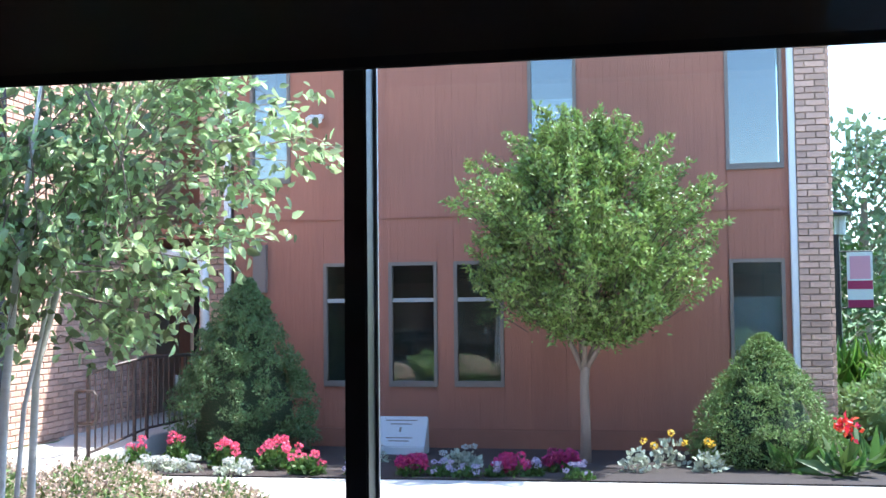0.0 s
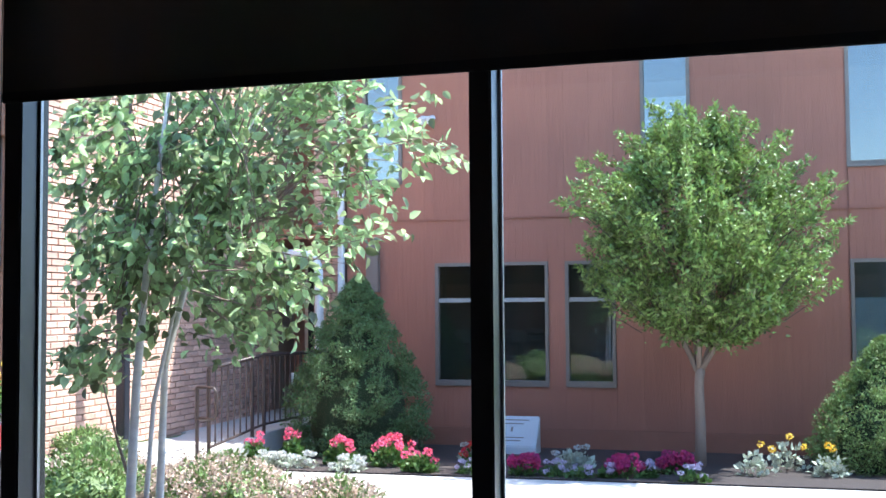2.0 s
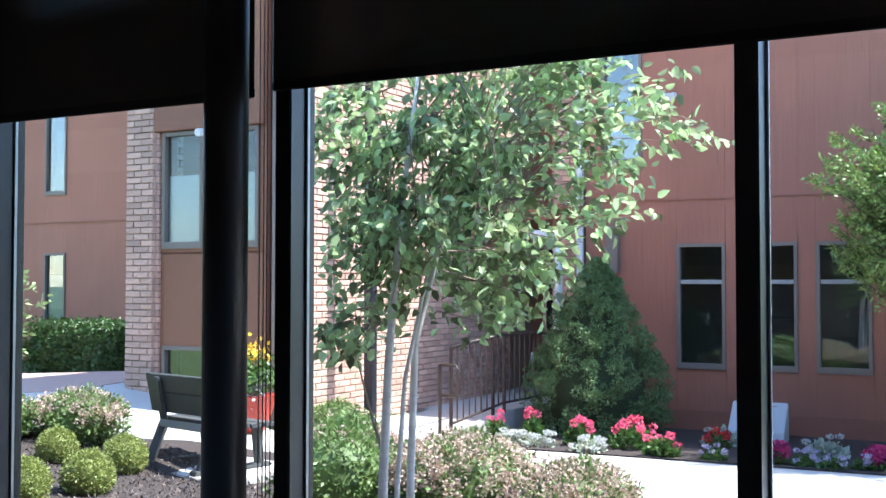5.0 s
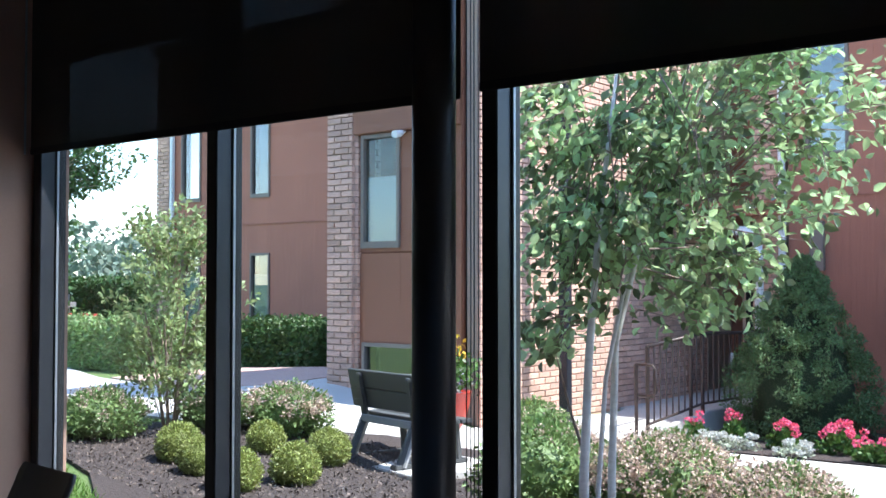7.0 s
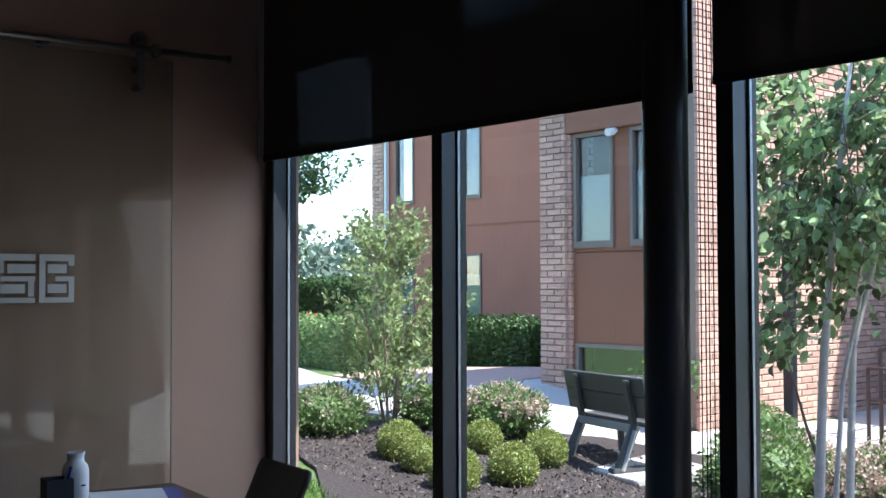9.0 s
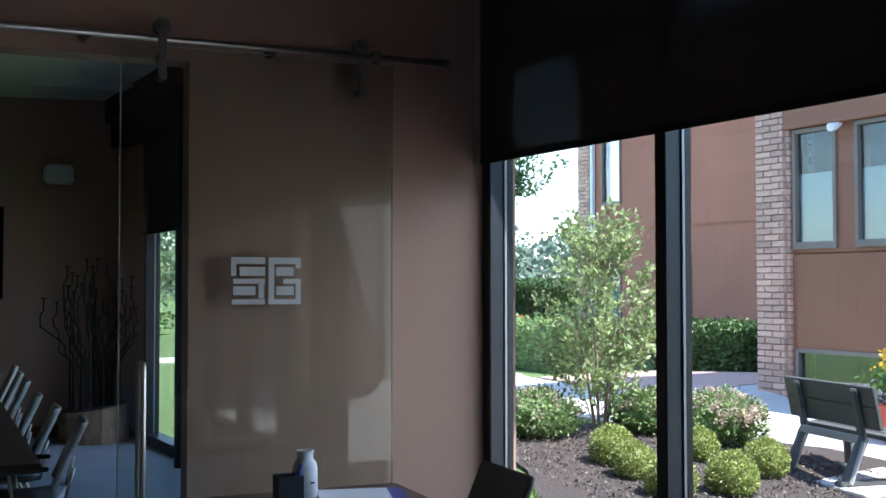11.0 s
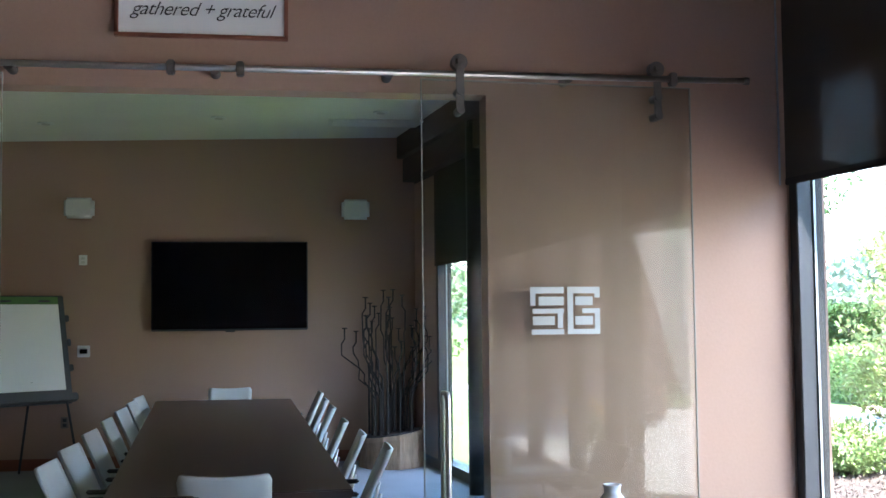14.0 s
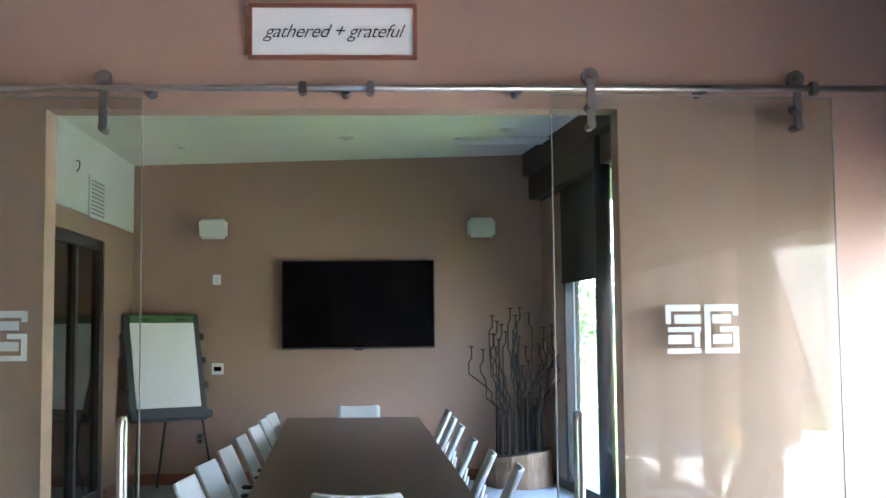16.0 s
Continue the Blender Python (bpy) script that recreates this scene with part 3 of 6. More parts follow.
def glass_door(x0, x1, hangers, handle_x, logo_x):
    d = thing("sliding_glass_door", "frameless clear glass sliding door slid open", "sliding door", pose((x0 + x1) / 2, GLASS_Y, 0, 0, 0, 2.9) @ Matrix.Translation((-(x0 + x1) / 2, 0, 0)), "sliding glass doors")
    part("pane", boxed(x0, x1, -0.005, 0.005, 0.02, 2.66), M["door_glass"], d)
    for x in (x0, x1):
        part("edge_strip", boxed(x - 0.0025, x + 0.0025, -0.006, 0.006, 0.02, 2.66), M["edge"], d, "polished greenish glass edge")
    part("top_edge", boxed(x0, x1, -0.006, 0.006, 2.657, 2.662), M["edge"], d, "polished greenish glass edge")
    for x in hangers:
        b = boxed(x - 0.019, x + 0.019, -0.058, -0.046, 2.495, 2.735, 0.004)
        h = part("hanger", b, M["clamp"], d, "brushed steel roller hanger strap")
        wheel = tubed([(x, -0.05, 2.735), (x, -0.012, 2.735)], 0.038, 18)
        part("roller", wheel, M["clamp"], h, smooth=False)
        part("axle_cap", tubed([(x, -0.066, 2.735), (x, -0.05, 2.735)], 0.016, 12), M["clamp"], h)
        for z in (2.600, 2.512):
            part("bolt", tubed([(x, -0.072, z), (x, 0.014, z)], 0.019, 14), M["clamp"], h)
    for sy in (-1, 1):
        y = 0.05 * sy
        z0, z1 = 0.62, 1.235
        pts = [(handle_x, 0.005 * sy, z0), (handle_x, y * 0.8, z0), (handle_x, y, z0 + 0.03), (handle_x, y, z1 - 0.03), (handle_x, y * 0.8, z1), (handle_x, 0.005 * sy, z1)]
        part("pull_handle", tubed(pts, 0.014, 10), M["steel"], d, "long steel pull handle", smooth=True)
    # frosted emblem built of plain bars
    u, zt = logo_x, 1.712
    bars = [(0, .16, 0, .03), (0, .024, .03, .085), (.04, .16, .045, .085), (.01, .16, .10, .122), (.13, .155, .122, .19), (.01, .115, .135, .175), (.005, .16, .195, .218),
            (.178, .335, 0, .03), (.178, .205, .03, .218), (.31, .335, .03, .05), (.215, .30, .045, .085), (.25, .335, .10, .122), (.31, .335, .122, .218), (.215, .30, .135, .175), (.205, .31, .195, .218)]
    b = bmesh.new()
    for q in bars:
        box(b, u + q[0], u + q[1], -0.008, -0.0055, zt - q[3], zt - q[2])
    part("emblem", b, M["frost"], d, "white frosted emblem of interlocking bars")
    return d


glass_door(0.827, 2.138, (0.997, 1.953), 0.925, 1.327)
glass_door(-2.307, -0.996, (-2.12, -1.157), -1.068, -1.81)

# ---- outside: the ground ----
ax = np.concatenate([-np.geomspace(900, 26, 14), np.arange(-24, 24.1, 1.0), np.geomspace(26, 900, 14)])
sx = np.concatenate([-np.geomspace(900, 12, 12), np.arange(-10, 30.1, 1.0), np.geomspace(32, 900, 14)])
v = [(a, s, min(zg(a, s), -0.14) if s < 0.6 else zg(a, s)) for a in ax for s in sx]
nS = len(sx)
f = [(i * nS + j, (i + 1) * nS + j, (i + 1) * nS + j + 1, i * nS + j + 1) for i in range(len(ax) - 1) for j in range(nS - 1)]
ground = pydata("ground", v, f, M["lawn"])
ground.matrix_world = FR
tagged(ground, "green mown lawn reaching to the horizon", "lawn", kind="structure")


def drape(name, outline, lift, mat, label, category, cell=0.3):
    """A sheet with a shaped edge that follows the ground, a little above it."""
    bm = bmesh.new()
    bm.faces.new([bm.verts.new((a, s, 0)) for a, s in outline])
    bmesh.ops.triangulate(bm, faces=bm.faces)
    for _ in range(5):
        long = [e for e in bm.edges if e.calc_length() > cell * 2]
        if not long:
            break
        bmesh.ops.subdivide_edges(bm, edges=long, cuts=1)
        bmesh.ops.triangulate(bm, faces=bm.faces)
    rim = [e for e in bm.edges if len(e.link_faces) == 1]
    for vt in bm.verts:
        vt.co.z = zg(vt.co.x, vt.co.y) + lift
    ret = bmesh.ops.extrude_edge_only(bm, edges=rim)
    for vt in ret["geom"]:
        if isinstance(vt, bmesh.types.BMVert):
            vt.co.z -= lift + 0.08
    return solid(name, bm, mat, label, category, FR, "structure", smooth=False)


drape("mulch_bed_window", [(4.9, 0.25), (5.0, 2.6), (5.1, 6.05), (1.6, 6.1), (0.6, 6.6), (-0.6, 7.0), (-1.6, 6.7), (-2.9, 6.0), (-3.5, 5.2), (-4.25, 4.45), (-4.9, 3.9), (-4.7, 2.9), (-3.2, 2.5), (-2.2, 1.9), (-1.2, 0.25)],
      0.03, M["mulch"], "dark brown bark mulch bed under shrubs", "mulch bed")
walk_outline = [(12, 6.25), (1.7, 6.3), (0.75, 6.75), (-0.6, 7.1), (-1.6, 6.8), (-2.8, 6.1), (-3.6, 5.3), (-4.4, 4.55), (-5.3, 4.25), (-7.45, 5.0), (-12, 6.9), (-24, 12.0),
                (-24, 14.2), (-12.5, 8.4), (-9.5, 7.2), (-6.6, 6.1), (-6.7, 7.4), (-6.6, 11.2), (-5.0, 11.2), (-4.9, 7.3), (-2.75, 7.3), (-2.62, 10.5), (-1.75, 10.5), (-1.45, 9.2), (-0.3, 8.95), (1.8, 9.05), (6, 9.2), (12, 9.3)]
drape("walkway", walk_outline, 0.018, M["concrete"], "sunlit pale concrete walkway", "walkway")
drape("terrace", [(5.02, 0.22), (12.4, 0.22), (14.6, 2.1), (15.5, 6.2), (5.22, 6.22), (5.12, 2.6)], 0.022, M["concrete"], "sunlit pale concrete terrace along the glazed wall", "terrace")
drape("walkway_far", [(-15.5, 8.9), (-17.2, 5.5), (-17.6, 0.5), (-17.6, -6), (-19.3, -6), (-19.2, 1.0), (-18.6, 6.2), (-17.0, 10.0)], 0.02, M["concrete"], "pale concrete path crossing the far lawn", "walkway")
drape("patio", [(-6.62, 6.15), (-5.4, 6.9), (-5.5, 7.36), (-5.6, 10.3), (-10.6, 10.3), (-10.2, 7.6)], 0.024, material("pink_paving", (0.50, 0.33, 0.27), 0.85, grain=0.1, scale=20, stain=0.06), "pinkish paved patio beside the walkway", "patio")
drape("mulch_bed_facade", [(9.2, 9.32), (6, 9.22), (1.8, 9.07), (-0.3, 8.97), (-1.64, 9.36), (-1.08, 12.45), (9.2, 12.45)], 0.035, M["mulch"], "dark mulch flower bed along the facade", "flower bed")

# ---- the two-storey building opposite ----
F, G0 = 12.5, -0.62
TOP = 6.6
facade = thing("office_building", "two-storey building with rust-brown vertical siding and tan brick piers", "building", FR)
w_low = [(0.43, 1.13), (1.40, 2.11), (2.35, 3.06)]
holes = [(a0, a1, 0.42, 2.165) for a0, a1 in w_low] + [(6.15, 6.88, 0.42, 2.13), (3.44, 4.12, 3.38, 5.3), (6.14, 6.90, 3.38, 5.3), (-0.69, -0.07, 3.38, 5.3)]
part("wall", holed(-0.95, 7.05, G0, TOP, F + 0.03, F + 0.25, holes), M["trimred"], facade)
# siding sheets, each with its own seams, between and over the openings


def sheets(a0, a1, z0, z1, skip, s_face, parent, step=1.22, mat="siding"):
    """Cover a wall with thin siding sheets cut round the openings."""
    cuts_a = sorted({a0, a1, *[x for q in skip for x in q[:2] if a0 < x < a1]})
    k = a0 + step
    while k < a1 - 0.15:
        if min(abs(k - c) for c in cuts_a) > 0.12:
            cuts_a.append(k)
        k += step
    cuts_a = sorted(cuts_a)
    for u0, u1 in zip(cuts_a, cuts_a[1:]):
        if u1 - u0 < 0.02:
            continue
        cz = sorted({z0, z1, *[z for q in skip if q[0] < (u0 + u1) / 2 < q[1] for z in q[2:] if z0 < z < z1]})
        for v0, v1 in zip(cz, cz[1:]):
            if any(q[0] < (u0 + u1) / 2 < q[1] and q[2] < (v0 + v1) / 2 < q[3] for q in skip):
                continue
            part("siding_panel", boxed(u0 + 0.001, u1 - 0.001, s_face, s_face + 0.025, v0, v1), M[mat], parent)


sheets(-0.95, 7.05, -0.20, 2.79, holes, F, facade)
sheets(-0.95, 7.05, 2.815, TOP, holes, F, facade)
part("flashing", boxed(-0.95, 7.05, F - 0.022, F + 0.02, 2.79, 2.815, 0.004), M["trimred"], facade, "thin projecting drip flashing")
part("skirt_board", boxed(-0.95, 7.05, F - 0.03, F + 0.02, G0, -0.205, 0.008), M["trimred"], facade, "rust-brown skirt board at the ground")
part("roof", boxed(-0.95, 8.0, F - 0.3, F + 9, TOP, TOP + 0.25), M["winframe"], facade)
part("inner_wall", boxed(-0.9, 7.0, F + 1.6, F + 1.7, G0, TOP), M["dkglass"], facade, "dim interior behind the windows")
part("inner_floor", boxed(-0.9, 7.0, F + 0.26, F + 1.6, 2.70, 2.90), M["dkglass"], facade, "dim interior behind the windows")


def office_window(a0, a1, z0, z1, s, parent, rail=0.0, blind=0.0, fw=0.05, glass="facade_glass"):
    w = part("window", boxed(a0, a1, s - 0.035, s + 0.0, z0 - 0.035, z0 + 0.012, 0.006), M["winframe"], parent, "double-hung window with taupe frame")
    for q in ((a0, a0 + fw, z0, z1), (a1 - fw, a1, z0, z1)):
        part("frame", boxed(q[0], q[1], s - 0.03, s + 0.08, q[2], q[3], 0.005), M["winframe"], w)
    part("frame", boxed(a0 + fw, a1 - fw, s - 0.03, s + 0.08, z1 - fw, z1, 0.005), M["winframe"], w)
    part("frame", boxed(a0 + fw, a1 - fw, s - 0.03, s + 0.08, z0 + 0.012, z0 + fw, 0.005), M["winframe"], w)
    part("pane", boxed(a0 + fw, a1 - fw, s + 0.03, s + 0.036, z0 + fw, z1 - fw), M[glass], w)
    if rail:
        part("meeting_rail", boxed(a0 + fw, a1 - fw, s + 0.0, s + 0.029, rail - 0.03, rail + 0.03, 0.006), M["bench_light"], w, "pale meeting rail")
    if blind:
        part("blind", boxed(a0 + fw, a1 - fw, s + 0.06, s + 0.066, z0 + fw, z0 + (z1 - z0) * blind), M["curtain"], w, "pale roller blind")
    return w


for a0, a1 in w_low:
    office_window(a0, a1, 0.42, 2.165, F, facade, rail=1.62)
office_window(6.15, 6.88, 0.42, 2.13, F, facade, blind=0.7)
office_window(3.44, 4.12, 3.38, 5.3, F, facade, blind=0.55)
office_window(6.14, 6.90, 3.38, 5.3, F, facade)
office_window(-0.69, -0.07, 3.38, 5.3, F, facade, blind=0.6)
part("downspout", boxed(6.955, 7.045, F - 0.09, F - 0.004, -0.4, TOP, 0.012), M["white"], facade, "pale grey square downspout")
part("downspout", boxed(-1.06, -0.97, F - 0.12, F - 0.03, -0.3, TOP, 0.012), M["white"], facade, "pale grey square downspout")
part("meter_box", boxed(-0.62, -0.42, F - 0.10, F - 0.004, 1.75, 2.45, 0.01), M["winframe"], facade, "grey utility box on the siding")
part("conduit", tubed([(0.12, F - 0.06, -0.5), (0.12, F - 0.06, -0.12)], 0.05, 10), M["winframe"], facade, "short grey pipe stub")
lamp = part("flood_light", boxed(0.25, 0.45, F - 0.06, F - 0.002, 4.28, 4.34, 0.01), M["white"], facade, "white twin flood light")
for da in (0.28, 0.42):
    part("lamp_head", tubed([(da, F - 0.08, 4.31), (da, F - 0.2, 4.24)], [0.035, 0.06], 12), M["white"], lamp)
# far stretch of the same facade, beyond the projecting wing
far_h = [(-14.64, -13.97, 3.38, 5.3), (-12.38, -11.79, 3.38, 5.3), (-12.38, -11.79, 0.45, 2.2), (-14.64, -13.97, 0.45, 2.2)]
far_b = thing("office_building", "far bay of the rust-brown two-storey building, mostly in shade", "building", FR)
part("wall", holed(-14.97, -7.6, -0.2, TOP, F + 0.03, F + 0.25, far_h), M["trimred"], far_b)
sheets(-14.97, -7.6, 0.2, 2.79, far_h, F, far_b, 1.22)
sheets(-14.97, -7.6, 2.815, TOP, far_h, F, far_b, 1.22)
part("flashing", boxed(-14.97, -7.6, F - 0.022, F + 0.02, 2.79, 2.815), M["trimred"], far_b)
part("inner_wall", boxed(-14.9, -7.6, F + 1.6, F + 1.7, -0.2, TOP), M["dkglass"], far_b, "dim interior behind the windows")
part("roof", boxed(-15.4, -7.6, F - 0.3, F + 9, TOP, TOP + 0.25), M["winframe"], far_b)
part("downspout", boxed(-14.95, -14.86, F - 0.1, F - 0.01, 0, TOP, 0.012), M["white"], far_b, "pale square downspout")
for q in far_h:
    office_window(*q, F, far_b, blind=0.75 if q[2] < 1 else 0.0)
# the projecting wing
W, WT, WG = 7.4, 6.9, -0.25
wing = thing("office_wing", "projecting wing with rust-brown siding and tan brick piers", "building", FR)
wh = [(-4.58, -3.93, 2.05, 3.46), (-3.67, -3.08, 2.05, 3.46), (-4.56, -3.10, 0.25, 0.82)]
part("wall", holed(-4.66, -2.98, WG, WT, W + 0.03, W + 0.25, wh), M["trimred"], wing)
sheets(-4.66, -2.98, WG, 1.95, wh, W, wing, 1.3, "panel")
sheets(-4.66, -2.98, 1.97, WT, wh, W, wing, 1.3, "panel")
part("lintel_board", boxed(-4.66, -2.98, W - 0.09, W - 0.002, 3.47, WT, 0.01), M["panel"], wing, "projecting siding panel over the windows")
part("inner_wall", boxed(-4.6, -3.0, W + 1.2, W + 1.3, WG, WT), M["dkglass"], wing, "dim interior behind the windows")
part("roof", boxed(-5.2, -2.7, W - 0.1, F + 9, WT, WT + 0.2), M["winframe"], wing)
part("side_wall", boxed(-5.10, -4.95, W + 0.3, F + 0.2, WG, WT), M["trimred"], wing, "shaded side wall of the wing")
office_window(*wh[0], W, wing, blind=0.62, glass="wing_glass")
office_window(*wh[1], W, wing, blind=0.62, glass="wing_glass")
office_window(*wh[2], W, wing)
part("wall_light", tubed([(-3.86, W - 0.2, 3.40), (-3.86, W - 0.1, 3.42), (-3.86, W - 0.002, 3.46)], [0.05, 0.045, 0.02], 12), M["white"], wing, "small white spot light")

# ---- bricks ----
BL, BH, JT = 0.245, 0.076, 0.011
brick_mesh = {}


def brick_shape(length, depth, high):
    key = (round(length, 2), round(depth, 2), round(high, 3))
    if key not in brick_mesh:
        bm = box(bmesh.new(), -length / 2, length / 2, 0, depth, -high / 2, high / 2)
        bmesh.ops.bevel(bm, geom=[e for e in bm.edges if all(vt.co.y < 1e-6 for vt in e.verts)], offset=0.007, segments=1, affect="EDGES")
        brick_mesh[key] = mesh_of("brick", bm, M["brick"])
    return brick_mesh[key]


def brickwork(parent, along0, along1, z0, z1, m, depth=0.05, limit=300, rough=0.007, BL=BL, BH=BH):
    """Running-bond bricks on a face: along the local x, outwards to -y. Bricks past the limit are joined."""
    rng = random.Random(int((along1 - along0) * 1000) + int(z1 * 100))
    n, row, rest = 0, 0, []
    z = z0 + BH / 2
    while z < z1 - BH / 2:
        x = along0 - (BL / 3) * (row % 2) * 1.5
        while x < along1 - 0.03:
            u0, u1 = max(x, along0), min(x + BL, along1)
            if u1 - u0 > 0.04:
                length = round((u1 - u0), 2)
                place = m @ Matrix.Translation(((u0 + u1) / 2, -depth - rng.uniform(0, rough), z))
                if n < limit:
                    ob = new("brick", brick_shape(length, depth, BH))
                    ob.parent = parent
                    ob.matrix_local = place
                else:
                    rest.append((place, length))
                n += 1
            x += BL + JT
        z += BH + JT
        row += 1
    if rest:
        v, f = [], []
        for place, length in rest:
            k = len(v)
            for y in (0.004, depth):
                for sx_, sz_ in ((-1, -1), (1, -1), (1, 1), (-1, 1)):
                    v.append(place @ Vector((sx_ * (length / 2 - (0.003 if y < 0.01 else 0)), y - 0.004, sz_ * (BH / 2 - (0.003 if y < 0.01 else 0)))))
            f += [(k, k + 1, k + 2, k + 3)] + [(k + i, k + 4 + i, k + 4 + (i + 1) % 4, k + (i + 1) % 4) for i in range(4)]
        ob = pydata("brickwork_rest", v, f, M["brick_rest"], parent)
        tagged(ob, kind="stuff")


def pier(name, a0, a1, s0, s1, z0, z1, label, faces="fr", bl=BL, bh=BH):
    g = thing(name, label, "brick pier", FR)
    core = part("mortar_core", boxed(a0, a1, s0 + 0.05, s1, z0, z1), M["mortar"], g)
    brickwork(g, a0, a1, z0, z1, Matrix.Translation((0, s0 + 0.05, 0)), BL=bl, BH=bh)
    if "r" in faces:      # the side towards +a
        brickwork(g, s0 + 0.05, s1, z0, z1, Matrix.Translation((a1, 0, 0)) @ Matrix.Rotation(math.pi / 2, 4, "Z"), BL=bl, BH=bh)
    if "l" in faces:
        brickwork(g, -s1, -s0 - 0.05, z0, z1, Matrix.Translation((a0, 0, 0)) @ Matrix.Rotation(-math.pi / 2, 4, "Z"))
    return g


# entrance recess: sunlit brick wall, dark door, ramp and rails
brick_wall = thing("brick_wall", "sunlit tan brick side wall of the wing by the entrance", "brick wall", FR)
part("mortar_core", boxed(-2.95, -2.75, W + 0.05, 16, WG - 0.3, WT), M["mortar"], brick_wall)
recess = thing("entrance", "recessed shaded entrance with a dark glazed door", "entrance", FR)
part("back_wall", holed(-2.75, -0.9, -0.5, TOP, 14.6, 14.8, [(-2.55, -1.45, -0.2, 2.3)]), M["trimred"], recess)
part("soffit", boxed(-2.75, -0.95, F - 0.4, 14.6, 2.55, 2.75), M["trimred"], recess)
d = part("door", boxed(-2.5, -1.5, 14.62, 14.68, -0.15, 2.26, 0.01), M["black"], recess, "dark glazed entrance door")
part("pane", boxed(-2.38, -1.62, 14.606, 14.612, 0.1, 2.1), M["facade_glass"], d)
part("side_wall", boxed(-0.95, -0.85, F + 0.25, 14.6, -0.5, TOP), M["trimred"], recess)
part("gutter_pipe", tubed([(-1.95, F - 0.4, 2.33), (-1.45, F - 0.4, 2.33), (-1.31, F - 0.4, 2.27), (-1.25, F - 0.4, 2.13), (-1.24, F - 0.4, 1.9), (-1.21, F - 0.4, -0.1)], 0.065, 12), M["white"], recess, "white bent gutter pipe", smooth=True)
def slab(outline, low):
    """A slab whose top follows the given points, down to one level."""
    bm = bmesh.new()
    lo, hi = [bm.verts.new((x, y, low)) for x, y, z in outline], [bm.verts.new(p) for p in outline]
    bm.faces.new(lo[::-1]), bm.faces.new(hi)
    for k in range(len(outline)):
        n = (k + 1) % len(outline)
        bm.faces.new((lo[k], lo[n], hi[n], hi[k]))
    return bm


part("landing", slab([(-2.72, 10.7, -0.17), (-1.46, 10.7, -0.17), (-1.17, 12.2, -0.14), (-1.02, 12.45, -0.14), (-1.02, 14.6, -0.14), (-2.72, 14.6, -0.14)], -0.9), M["concrete"], recess, "concrete landing slab")
part("ramp", slab([(-2.6, 9.0, -0.33), (-1.80, 9.25, -0.37), (-1.462, 10.695, -0.174), (-2.6, 10.695, -0.174)], -0.8), M["concrete"], recess, "sloping concrete ramp")
part("kerb", slab([(-1.76, 9.45, -0.34), (-1.66, 9.42, -0.34), (-1.355, 10.72, -0.13), (-1.05, 12.3, -0.085), (-1.14, 12.3, -0.085), (-1.45, 10.72, -0.13)], -0.8), M["concrete"], recess, "low concrete kerb under the railing")


def railing(line, rise, count):
    """line: points on the ground along the foot; rise: height of the top rail over each of them."""
    g = thing("ramp_railing", "dark bronze ramp railing with upright bars and looped end", "railing", FR)
    line = [Vector(p) for p in line]
    tops = [p + Vector((0, 0, h)) for p, h in zip(line, rise)]
    lift = Vector((0, 0, 0.11))
    part("top_rail", tubed(tops, 0.024, 10), M["rail_metal"], g, smooth=True)
    part("bottom_rail", tubed([p + lift for p in line], 0.018, 8), M["rail_metal"], g)
    for k, n in enumerate(count):
        for i in range(n):
            b, u = line[k].lerp(line[k + 1], i / n), tops[k].lerp(tops[k + 1], i / n)
            if i % 7 == 0:
                part("post", tubed([b - Vector((0, 0, 0.1)), u], 0.026, 8), M["rail_metal"], g)
            else:
                part("baluster", tubed([b + lift, u], 0.011, 6), M["rail_metal"], g)
    return g


rr = railing([(-1.70, 9.62, -0.33), (-1.455, 10.7, -0.14), (-1.17, 12.15, -0.10)], [1.10, 1.04, 0.98], [9, 12])
part("end_post", tubed([(-1.77, 9.45, -0.50), (-1.77, 9.45, 0.55)], 0.024, 8), M["rail_metal"], rr)
part("end_loop", tubed([(-1.77, 9.45, 0.55), (-1.53, 9.42, 0.55), (-1.48, 9.41, 0.50), (-1.48, 9.41, 0.21), (-1.53, 9.42, 0.16), (-1.77, 9.45, 0.16)], 0.019, 8), M["rail_metal"], rr, smooth=True)
part("switch_box", boxed(-1.36, -1.28, 11.32, 11.38, 0.45, 0.62, 0.008), M["white"], rr, "small pale door-opener box")
post = thing("canopy_post", "dark square steel post of the entrance canopy", "post", FR @ Matrix.Translation((-2.28, 8.59, zg(-2.28, 8.59))))
part("shaft", boxed(-0.06, 0.06, -0.06, 0.06, -0.2, 5.5, 0.006), M["bronze"], post)
part("base_plate", boxed(-0.10, 0.10, -0.10, 0.10, 0.0, 0.03, 0.004), M["bronze"], post)

pier("brick_pier", 7.05, 7.45, F - 0.12, F + 0.6, G0, 6.6, "tan brick pier at the corner of the facade", "fr")
pier("brick_pier", -5.10, -4.66, W - 0.10, W + 0.4, 0.0, WT, "tan split-face brick pier of the wing", "fr", 0.24, 0.068)
pier("brick_pier", -15.4, -14.97, F - 0.1, F + 0.4, -0.1, 6.6, "distant tan brick pier", "fr")
pier("brick_pier", -1.45, -1.07, F - 0.02, F + 0.4, -0.6, 6.6, "tan brick pier beside the entrance", "fl")
brickwork(brick_wall, W, 13.6, WG, WT, Matrix.Translation((-2.75, 0, 0)) @ Matrix.Rotation(math.pi / 2, 4, "Z"), limit=600, BL=0.24, BH=0.068)

